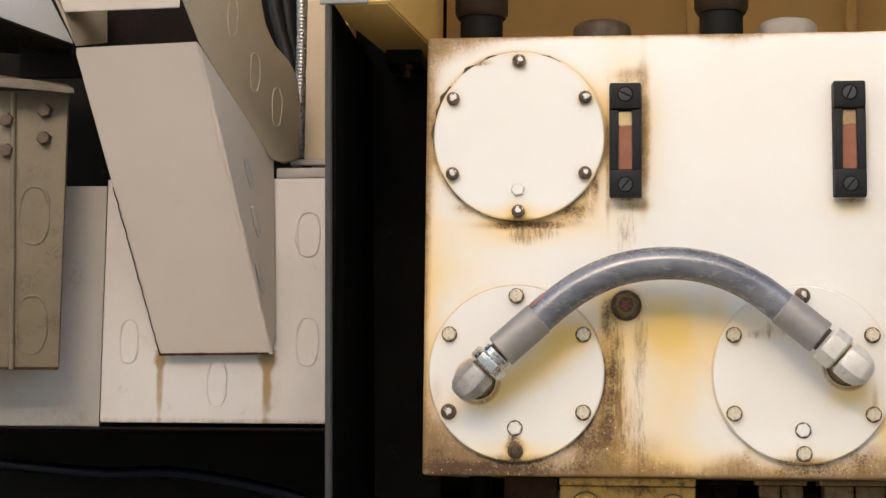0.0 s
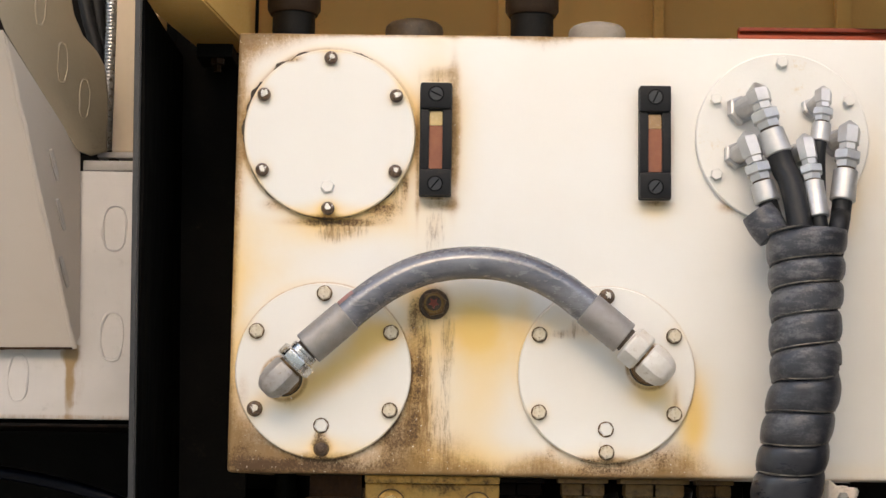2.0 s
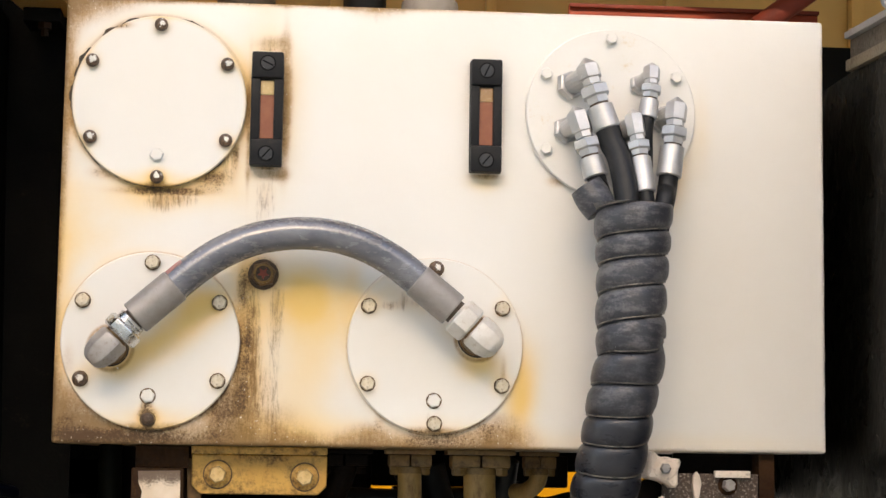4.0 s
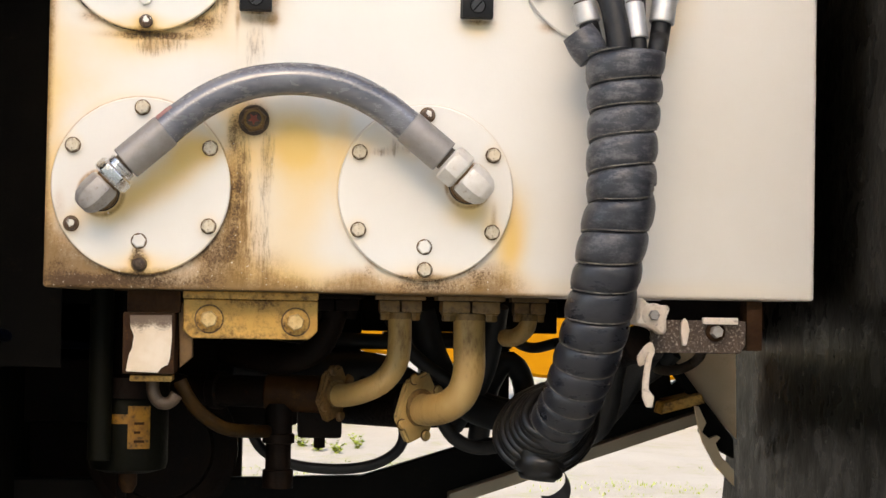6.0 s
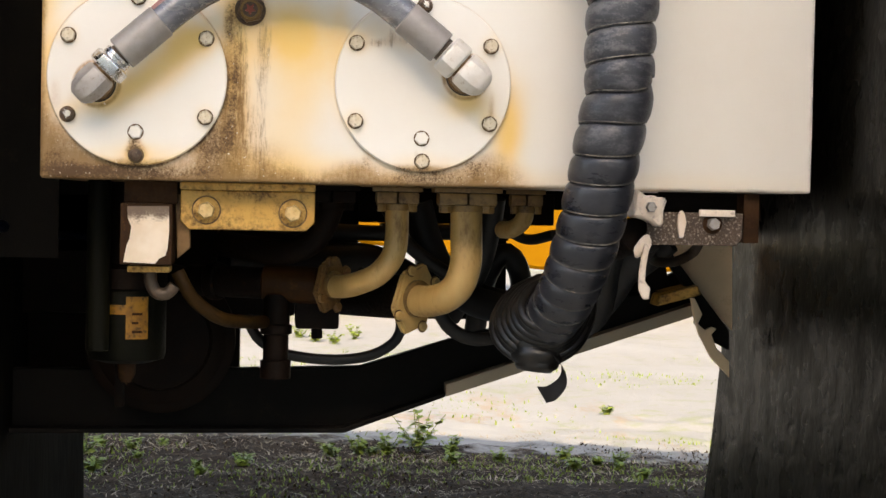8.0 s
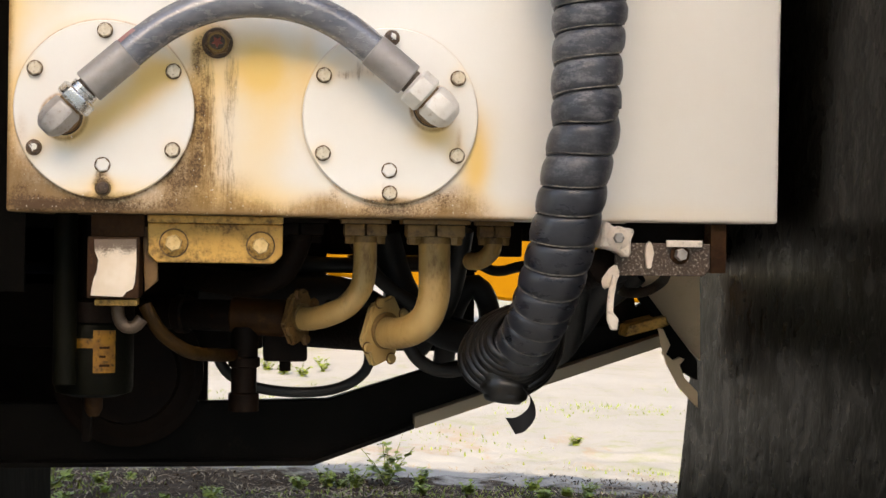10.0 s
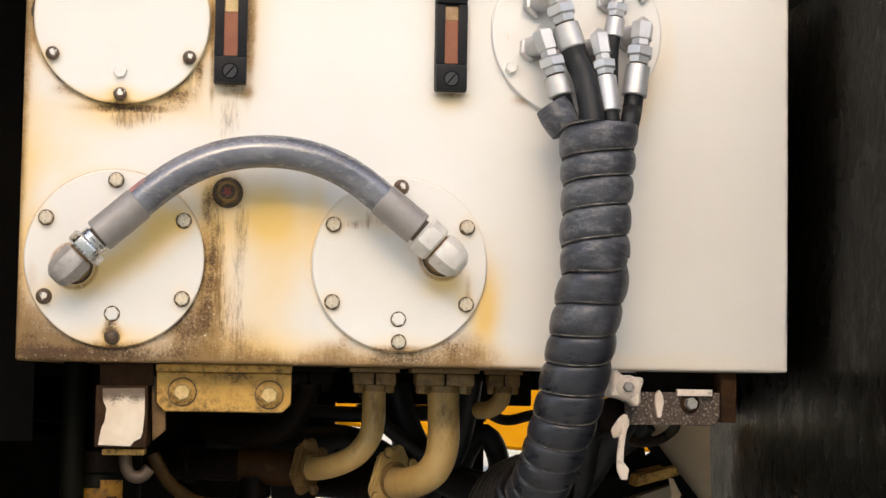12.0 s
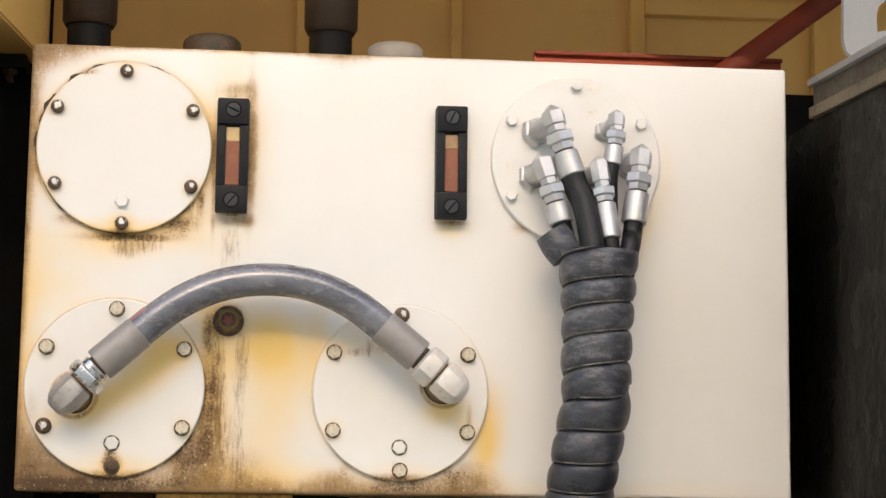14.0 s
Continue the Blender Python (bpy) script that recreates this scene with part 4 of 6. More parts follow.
def bundle_hose(start, bend, nut, end, tail, r, bore=0.98):
    """One fitting of the upper cover: stub, elbow, nut, ferrule and the hose down into the sleeve."""
    root = thing("bundle_hose", start, "black hydraulic hose with bright zinc elbow and ferrule", "hose", "hoses into the spiral sleeve")
    s, b, n, e = Vector(start), Vector(bend), Vector(nut), Vector(end)
    d0 = (b - s).normalized()
    part("base_nut", lathe(s, d0, [(0, r * 1.30), (r * 0.1, r * 1.42), (r * 0.7, r * 1.42), (r * 0.8, r * 1.25)], 6, None, 0.4), ZINC, root, "", 25)
    bm = lathe(s + d0 * r * 0.8, d0, [(0, r * 0.98), ((b - s).length - r * 0.8, r * 1.02)], 16)
    d = (n - b).normalized()
    lathe(b - d * r * 1.65, d, [(0, r * 0.15), (r * 0.75, r * 1.08), (r * 1.1, r * 1.16), ((n - b).length + r * 0.25, r * 1.10), ((n - b).length + r * 0.35, r * 0.92), ((n - b).length + r * 0.95, r * 0.92)], 6, bm, 0.39)
    part("elbow", bm, ZINC, root, "zinc plated elbow", 20)
    d = (e - n).normalized()
    q = (e - n).length
    bm = lathe(n - d * r * 0.6, d, [(0, r * 1.12), (r * 0.16, r * 1.40), (r * 0.95, r * 1.40), (r * 1.1, r * 1.22), (r * 1.1, r * 1.12), (r * 1.75, r * 1.06)], 6, None, 0.2)
    part("nut", bm, ZINC, root, "", 25)
    part("neck", lathe(n + d * r * 1.14, d, [(0, r * 0.9), (r * 0.3, r * 0.9)], 20), DARK_STEEL, root)
    part("ferrule", lathe(n + d * r * 1.38, d, [(0, r * 1.05), (0.001, r * 1.2), (q - r * 1.5, r * 1.28), (q - r * 1.38, r * 1.18)], 28), ZINC, root)
    part("tube", tube([e - d * 0.006, e + d * 0.02, *tail], r * bore, 20, 0.01), RUBBER, root)


bundle_hose((0.702, -0.008, 1.528), (0.7265, -0.052, 1.537), (0.7335, -0.055, 1.512), (0.7505, -0.060, 1.459), [(0.765, -0.072, 1.418), (0.772, -0.092, 1.363), (0.773, -0.10, 1.31)], 0.0150, 1.16)
bundle_hose((0.698, -0.008, 1.464), (0.7125, -0.050, 1.4715), (0.7225, -0.055, 1.438), (0.735, -0.060, 1.392), [(0.742, -0.075, 1.355), (0.752, -0.09, 1.31)], 0.0138)
bundle_hose((0.778, -0.008, 1.466), (0.7865, -0.070, 1.468), (0.7915, -0.076, 1.434), (0.798, -0.088, 1.368), [(0.798, -0.092, 1.34), (0.797, -0.095, 1.30)], 0.0118)
bundle_hose((0.803, -0.008, 1.532), (0.816, -0.040, 1.543), (0.8145, -0.045, 1.520), (0.808, -0.050, 1.478), [(0.805, -0.052, 1.42), (0.803, -0.066, 1.34), (0.800, -0.085, 1.30)], 0.0108)
bundle_hose((0.835, -0.008, 1.484), (0.8470, -0.058, 1.486), (0.8435, -0.062, 1.456), (0.8345, -0.068, 1.394), [(0.826, -0.088, 1.36), (0.812, -0.098, 1.30)], 0.0138)


def spiral_sleeve():
    root = thing("spiral_sleeve", (0.6996, 0.05, 0.7715), "grey-black rubber spiral sleeve around a bundle of hoses", "hose sleeve")
    lips = (0.0, 0.0405, 0.074, 0.113, 0.1565, 0.200, 0.242, 0.283, 0.320, 0.363, 0.400, 0.435, 0.467, 0.494, 0.520, 0.546, 0.575, 0.60, 0.625)

    def turns(s):
        """Turns wound from the mouth down to s metres: the wide turns tighten towards the foot."""
        for k in range(len(lips) - 1):
            if s < lips[k + 1]:
                return k + (s - lips[k]) / (lips[k + 1] - lips[k])
        return len(lips) - 1 + (s - lips[-1]) / 0.025

    def outer(s):
        return 0.0552 - 0.0052 * min(1, s / 0.09) - 0.010 * s - 0.03 * max(0, s - 0.36)

    def radius(s, t, whole):
        p = (turns(s) - t / (2 * math.pi)) % 1.0
        k = 1 - 0.55 * min(1, s / 0.6)
        r = outer(s) + 0.0006 - 0.0066 * k * abs(2 * p - 1) ** 3.0 + 0.0022 * k * (p - 0.6)
        r -= 0.0016 * math.exp(-((min(p, 1 - p) / 0.035) ** 2))
        return r + 0.0009 * math.sin(2 * t + 7 * s) + 0.0007 * noise.noise(Vector((math.cos(t) * 1.6, math.sin(t) * 1.6, s * 34)))

    path = [(0.7795, -0.100, 1.3485), (0.7780, -0.1, 1.264), (0.7758, -0.1, 1.1727), (0.777, -0.1, 1.1505), (0.7649, -0.095, 1.0821), (0.7552, -0.08, 1.0135), (0.7423, -0.06, 0.9439), (0.7252, -0.02, 0.876), (0.7082, 0.05, 0.8239),
            (0.7021, 0.1, 0.7934)]
    part("wrap", tube(path, 0.05, 72, 0.0013, None, radius), SLEEVE, root, "bulging spiral turns", 50)
    # the paler worn lip that winds along the turns
    pts = spline(path, 0.0023)
    d = (pts[1] - pts[0]).normalized()
    _, u, v = axis_frame(d)
    far, lip = 0.0, []
    for i, p in enumerate(pts):
        nd = (pts[min(i + 1, len(pts) - 1)] - pts[max(i - 1, 0)]).normalized()
        q = d.rotation_difference(nd)
        u, v, d = q @ u, q @ v, nd
        far += (p - pts[i - 1]).length if i else 0
        for k in range(4):
            f = far + 0.0023 * k / 4
            t = 2 * math.pi * (turns(f) - 0.955)
            lip.append(p + d * 0.0023 * k / 4 + (u * math.cos(t) + v * math.sin(t)) * (radius(f, t, 1) + 0.0002))
    part("lip", tube(lip, 0.0011, 6, smooth=False), LIP, root, "paler worn lip of the spiral")
    # the mouth of the sleeve, a loose turn beside it and the cut end below
    part("loose_turn", tube([(0.7175, -0.078, 1.3765), (0.7275, -0.080, 1.361), (0.7395, -0.083, 1.3425)], 0.0205, 32, 0.002, None, lambda s, t, w: 0.0228 + 0.0022 * math.sin(math.pi * s / w) + 0.0010 * math.sin(2 * t)), SLEEVE, root, "loose sleeve turn round one hose")
    loop = [(0.7183, 0.17, 0.8956), (0.6713, 0.13, 0.875), (0.6403, 0.08, 0.8371), (0.6446, 0.05, 0.8062), (0.6723, 0.03, 0.7857), (0.7087, 0.02, 0.7823), (0.7476, 0.03, 0.8003), (0.7764, 0.07, 0.8341), (0.7911, 0.13, 0.8653)]
    middle = Vector((0.7122, 0.08, 0.8423))
    for k in range(9):
        f, lift = 1.0 - 0.055 * k, 0.030 - 0.0085 * k
        pts = [middle + (Vector(p) - middle) * f + Vector((0.002 * math.sin(2.1 * k), lift, -0.35 * lift)) for p in loop]
        part("lower_turn", tube(pts, 0.0068, 12, 0.006, None, lambda s, t, w: 0.0068 + 0.0012 * math.cos(t + k)), SLEEVE_FOOT, root, "tight black coil at the foot of the sleeve")
    end = [(0.7039, 0.075, 0.8116), (0.6982, 0.065, 0.7904), (0.6949, 0.06, 0.7736), (0.693, 0.06, 0.758)]
    part("cut_end", tube(end, 0.034, 28, 0.003, None, lambda s, t, w: 0.0400 * (1 - 0.36 * max(0, s / w / 0.55 - 0.82) ** 2.2) - 0.0042 * abs(2 * ((s / 0.0125 - t / 6.283) % 1.0) - 1) ** 2.5), SLEEVE_FOOT, root)
    tail = [(0.7166, 0.03, 0.7799), (0.7275, 0.02, 0.7666), (0.7263, 0.01, 0.7477), (0.7091, 0.0, 0.7327), (0.6934, -0.01, 0.7312)]
    bm = bmesh.new()
    pts = spline(tail, 0.006)
    rows = []
    for i, p in enumerate(pts):
        w = 0.004 + 0.008 * i / len(pts)
        rows.append([bm.verts.new(p + Vector((dx, dy, dz))) for dx, dy, dz in ((-0.6 * w, -0.0012, w), (-0.6 * w, 0.0012, w), (0.6 * w, 0.0012, -w), (0.6 * w, -0.0012, -w))])
    for a, b in zip(rows, rows[1:]):
        for k in range(4):
            bm.faces.new((a[k], a[(k + 1) % 4], b[(k + 1) % 4], b[k]))
    bm.faces.new(rows[0])
    bm.faces.new(rows[-1][::-1])
    part("strap", bm, RUBBER, root, "loose black strap end")


spiral_sleeve()

# ---------------------------------------------------------------- on top of the tank and behind it


def standpipe(x, y, z1, z2, tall):
    root = thing("standpipe", (x, y, TOP), "sooty brown rubber return pipe clamped on a black stub", "pipe", "pipes on the tank top")
    part("stub", lathe((x, y, TOP), (0, 0, 1), [(0, 0.0325), (z1 - TOP + 0.02, 0.0325)], 32), BLACK_STUB, root, "black stub pipe")
    part("collar", lathe((x, y, z1), (0, 0, 1), [(0, 0.036), (0.008, 0.0405), (z2 - z1, 0.0415), (z2 - z1 + 0.006, 0.040), (tall - z1, 0.040)], 32), BROWN_PIPE, root)


standpipe(0.0585, 0.2, 1.7127, 1.80, 2.13)
standpipe(0.4215, 0.2, 1.7143, 1.80, 2.13)


def cap(x, y, top, r, material, label):
    h = top - TOP
    root = thing("filler_cap", (x, y, TOP), label, "tank cap", "caps on the tank top")
    part("neck", lathe((x, y, TOP), (0, 0, 1), [(0, r * 0.8), (h * 0.5, r * 0.8)], 32), material, root)
    part("lid", lathe((x, y, TOP + h * 0.45), (0, 0, 1), [(0, r * 0.95), (h * 0.03, r), (h * 0.30, r), (h * 0.37, r * 0.97), (h * 0.44, r * 0.86), (h * 0.49, r * 0.60), (h * 0.51, r * 0.15)], 40), material, root)


cap(0.2425, 0.2, 1.7085, 0.0440, BROWN_CAP, "sooty brown round filler cap on the tank top")
cap(0.5205, 0.2, 1.7065, 0.0435, CAP_WHITE, "white round filler cap on the tank top")


def red_frame():
    root = thing("red_frame", (0.99, 0.5, TOP), "dark red painted steel angle and round brace above the tank", "frame")
    part("angle", box(0.779, 1.21, 0.495, 0.507, 1.730, 1.775, 0.003), ANGLE_PAINT, root)
    for x in (0.82, 1.16):
        part("arm", box(x, x + 0.03, 0.508, 0.899, 1.738, 1.765, 0.003), RED_PAINT, root)
    part("lip", box(0.779, 1.21, 0.485, 0.4945, 1.768, 1.775, 0.002), RED_PAINT, root)
    part("brace", rod((1.0937, 0.46, 1.7343), (1.3392, 0.46, 1.9176), 0.0195, 24), RED_PAINT, root, "round red brace")


red_frame()

# ---------------------------------------------------------------- dividers beside the tank


def divider(name, x_top, x_low, y0, y1, z0, z1, label, material, curve=0.0, slope=0.0):
    """A hanging rubber sheet that runs back from the front edge."""
    bm = bmesh.new()
    ny, nz, th = 40, 50, 0.012
    grid = {}
    for side in (0, 1):
        for i in range(ny + 1):
            for j in range(nz + 1):
                v = j / nz
                far = y1 + curve * max(0, 0.45 - v) ** 1.5
                y = y0 + (far - y0) * i / ny
                x = x_low + (x_top - x_low) * v + 0.006 * noise.noise(Vector((y * 2.2, v * 3, 1))) + 0.004 * max(0, 0.6 - v) * noise.noise(Vector((y * 7, v * 9, 5))) + side * th
                grid[side, i, j] = bm.verts.new((x, y, z0 + (z1 + slope * min(0, y) - z0) * v))
    for side in (0, 1):
        for i in range(ny):
            for j in range(nz):
                bm.faces.new([grid[side, a, b] for a, b in ((i, j), (i + 1, j), (i + 1, j + 1), (i, j + 1))])
    for i in range(ny):
        for j in (0, nz):
            bm.faces.new([grid[k] for k in ((0, i, j), (0, i + 1, j), (1, i + 1, j), (1, i, j))])
    for j in range(nz):
        for i in (0, ny):
            bm.faces.new([grid[k] for k in ((0, i, j), (0, i, j + 1), (1, i, j + 1), (1, i, j))])
    root = thing(name, ((x_top + x_low) / 2, (y0 + y1) / 2, z1), label, "mud flap", "rubber sheets beside the tank")
    part("sheet", bm, material, root)
    # paler strip paints the light along the sheet's front edge
    part("edge_strip", hull([(x + dx, y0 + dy, z) for x, z in ((x_top, z1 + slope * min(0, y0)), (x_low, z0)) for dx in (0, 0.009) for dy in (-0.006, 0.010)], 0.002), EDGE, root, "grey strip drawn for the lit front edge")


divider("mud_flap", -0.130, -0.1025, -0.1, 1.6, 0.28, 1.660, "black rubber sheet hanging beside the tank and chassis box", FLAP)
divider("mud_flap", 1.112, 1.100, -0.42, 0.63, 0.25, 1.562, "scuffed black rubber sheet hanging beside the tank", GLOSSY_FLAP, 0.65, 0.058)


def deck_bracket():
    root = thing("deck_bracket", (-0.09, 0.06, 1.80), "tan painted steel bracket beam under the deck", "bracket")
    part("beam", hull([(x, y, z) for x, y in ((-0.134, -0.098), (-0.042, -0.098), (-0.086, 0.235), (-0.004, 0.235)) for z in (1.661, 2.139)], 0.003), TAN_PAINT, root)
    part("end_plate", box(-0.137, -0.070, -0.108, -0.0985, 1.660, 2.139, 0.002), WHITE_PAINT, root, "white end plate")
    part("hanger", box(-0.085, -0.030, 0.17, 0.25, 1.640, 1.6605, 0.002), BLACK_PAINT, root, "sooty hanger plate")
    b = mesh_of("bolt", lathe((0, 0, 0), (0, 0, -1), [(0, 0.011), (0.009, 0.011), (0.0095, 0.006), (0.020, 0.006)], 6), BROWN_OIL)
    piece("bolt", b, root, (-0.054, 0.185, 1.640))


deck_bracket()


def falling(bm, slope=0.058):
    """Tips a bar along y so that its near end hangs lower."""
    for v in bm.verts:
        v.co.z += slope * min(0, v.co.y)
    return bm


def rail_bracket():
    root = thing("deck_bracket", (1.115, -0.2, 1.60), "white painted angle rail and notched plate above the rubber sheet", "bracket")
    part("web", falling(box(1.113, 1.119, -0.46, 0.0, 1.5625, 1.611, 0.001)), SOOTY_WHITE, root, "soot-stained web of the rail")
    part("lower_lip", falling(box(1.104, 1.1125, -0.46, -0.005, 1.563, 1.580, 0.003)), DIM_PAINT, root)
    part("upper_flange", falling(box(1.104, 1.150, -0.46, 0.0, 1.6115, 1.622, 0.002)), WHITE_PAINT, root)
    pts = [(1.0963, 1.7329), (1.0943, 1.628), (1.0987, 1.6141), (1.1072, 1.6074), (1.1228, 1.608), (1.1393, 1.6156), (1.1415, 1.6446), (1.1404, 1.6641), (1.1438, 1.6783), (1.1526, 1.6865), (1.2112, 1.6983), (1.2122, 1.7378)]
    part("plate", slab(pts, -0.2, -0.19, 0.0), WHITE_PAINT, root)
    part("tab", slab([(1.1409, 1.6157), (1.2098, 1.6432), (1.2102, 1.6589), (1.1415, 1.643)], -0.2, -0.19, 0.0), WHITE_PAINT, root)


rail_bracket()

# ---------------------------------------------------------------- chassis box on the other side of the divider


def chassis_box():
    root = thing("chassis_box", (-0.3059, 0.05, 1.0963), "cream painted welded chassis box with oval plug welds", "chassis box")
    z0, z1 = 1.0890, 1.443
    main = part("face", box(-0.475, -0.118, 0.05, 0.062, z0, z1, 0.002), CHASSIS_FACE, root)
    part("face", box(-0.80, -0.478, 0.058, 0.07, z0 - 0.006, 1.435, 0.002), SHADED_SIDE_PAINT, root)
    part("bottom_lip", box(-0.80, -0.118, 0.044, 0.30, z0 - 0.0105, z0 - 0.0065, 0.001), OILY, root, "rusty lower lip")
    # black sheet added for the shade behind and below the box
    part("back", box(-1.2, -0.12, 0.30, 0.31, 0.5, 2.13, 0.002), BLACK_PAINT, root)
    for x, z, w, h in ((-0.1755, 1.361, 0.033, 0.064), (-0.174, 1.206, 0.031, 0.068), (-0.305, 1.146, 0.028, 0.066), (-0.436, 1.206, 0.027, 0.062)):
        part("oval_weld", oblong(x, z, 0.0500, w, h, 0.0021), CHASSIS_FACE, main)
    return root


chassis_box()


def strut():
    root = thing("strut", (-0.3037, 0.03, 1.1855), "tapering cream box strut welded to the chassis box", "strut")
    tl, tr, br, bl = Vector((-0.4851, -0.1, 1.6064)), Vector((-0.3086, -0.1, 1.6125)), Vector((-0.2228, 0.035, 1.1878)), Vector((-0.3851, 0.035, 1.1856))
    mr, kr = Vector((-0.2264, 0.045, 1.4689)), Vector((-0.2177, 0.0485, 1.2066))
    ml, kl = Vector((-0.4614, 0.045, 1.4323)), Vector((-0.3831, 0.0485, 1.1931))
    body = part("box", hull([tl, tr, br, bl, mr, kr, ml, kl], 0.002), STRUT_PAINT, root)
    # weld beads along the right corner and the foot
    def bead(a, b, r=0.003):
        n = 40
        pts = [a.lerp(b, i / n) + Vector((0.0012 * noise.noise(Vector((i * 0.9, a.x, 0))), -0.001, 0)) for i in range(n + 1)]
        return tube(pts, r, 8, smooth=False, radius=lambda s, t, w: r * (0.60 + 0.8 * abs(noise.noise(Vector((s * 90, 3, 0))))))
    part("weld", bead(tr.lerp(br, 0.05), br, 0.0052), STRUT_PAINT, body)
    part("weld", bead(bl, br, 0.0022), RUST, body, "rusty weld")
    part("weld", bead(tl.lerp(bl, 0.45), bl, 0.0012), RUST, body, "rusty weld")
    for f, w in ((0.28, 0.5), (0.47, 0.5), (0.72, 0.3)):
        p = tr.lerp(br, f)
        q = p.lerp(mr.lerp(kr, min(1, f * 1.1)), w)
        pts = [q + (br - tr).normalized() * 0.022 * math.sin(k / 12 * math.pi * 2) + (mr - tr).normalized() * 0.005 * math.cos(k / 12 * math.pi * 2) + Vector((0.002, -0.001, 0)) for k in range(13)]
        part("oval_weld", tube(pts, 0.0022, 6, smooth=False), SHADED_SIDE_PAINT, body)
    # the hollow head above the face
    part("lintel", hull([(-0.5139, -0.1, 1.6986), (-0.3368, -0.1, 1.6952), (-0.3357, -0.1, 1.6596), (-0.5025, -0.1, 1.6561), (-0.524, -0.07, 1.7071), (-0.3447, -0.07, 1.7036), (-0.3436, -0.07, 1.6676), (-0.5124, -0.07, 1.664)], 0.001), STRUT_PAINT, root)
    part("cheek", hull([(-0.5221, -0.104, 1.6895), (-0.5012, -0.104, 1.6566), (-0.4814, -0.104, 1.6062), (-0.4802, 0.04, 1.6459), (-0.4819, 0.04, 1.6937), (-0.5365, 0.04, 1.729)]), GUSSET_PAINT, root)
    # near-black sheet stands for the shade inside the hollow
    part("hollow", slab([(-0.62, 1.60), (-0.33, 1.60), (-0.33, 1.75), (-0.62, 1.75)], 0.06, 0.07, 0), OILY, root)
    return root


strut()


def gusset():
    root = thing("gusset_plate", (-0.2658, 0.0, 1.5715), "tan painted gusset plate with a rounded cut-out", "gusset")
    x0 = -0.36

    def tilt(x, z):
        return 0.9 * (x - x0)

    # the plate is seen aslant: its depth grows with x
    pts = [(-0.3409, 1.7109), (-0.3402, 1.6784), (-0.3188, 1.6208), (-0.2281, 1.4685), (-0.214, 1.4648), (-0.1943, 1.4744), (-0.1952, 1.5581), (-0.2009, 1.5991), (-0.2113, 1.619), (-0.2286, 1.6374), (-0.2404, 1.6652), (-0.2467, 1.6991), (-0.2488, 1.7322)]
    bm = slab(pts, -0.09, -0.078, 0.001, None, tilt)
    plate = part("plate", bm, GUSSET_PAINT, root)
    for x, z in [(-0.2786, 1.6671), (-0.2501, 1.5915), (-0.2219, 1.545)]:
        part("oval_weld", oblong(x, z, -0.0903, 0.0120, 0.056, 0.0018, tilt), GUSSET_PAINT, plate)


gusset()


def post():
    root = thing("upright_post", (-0.1771, 0.12, 1.4809), "tan painted upright channel bolted to a foot plate", "post")
    part("channel", box(-0.1974, -0.135, 0.12, 0.20, 1.4835, 2.13, 0.002), POST_PAINT, root)
    part("foot_plate", box(-0.2111, -0.128, 0.085, 0.22, 1.4688, 1.4772, 0.001), SHADED_SIDE_PAINT, root)
    b = mesh_of("bolt", lathe((0, 0, 0), (0, 0, -1), [(0, 0.008), (0.007, 0.008), (0.0075, 0.005), (0.014, 0.005)], 6), RUST)
    piece("bolt", b, root, (-0.1894, 0.1, 1.4715))
    part("ledge", box(-0.2242, -0.122, 0.05, 0.12, 1.4435, 1.4445 + 0.014, 0.002), SHADED_SIDE_PAINT, root)


post()


def conduit(points, r, name, label, material, pitch=0.0055):
    bm = tube(points, r, 20, 0.0014, None, lambda s, t, w: r * (0.9 + 0.12 * abs(math.sin(math.pi * s / pitch))))
    single(name, bm, material, points[-1], label, "conduit", angle=60)


conduit([(-0.2109, 0.14, 1.7677), (-0.2081, 0.14, 1.6798), (-0.2093, 0.14, 1.5753), (-0.2084, 0.14, 1.4907)], 0.009, "flexible_conduit", "bright ribbed flexible metal conduit", CHROME)
for pts, r in (([(-0.264, 0.16, 1.7743), (-0.2501, 0.16, 1.7031), (-0.2309, 0.16, 1.6323), (-0.2213, 0.16, 1.51)], 0.010), ([(-0.2488, 0.18, 1.7796), (-0.2363, 0.18, 1.6991), (-0.224, 0.18, 1.6191), (-0.2179, 0.18, 1.4962)], 0.012)):
    single("cable", tube(pts, r, 14, 0.01), RUBBER, pts[-1], "black cable behind the gusset plate", "cable", "cables behind the gusset")


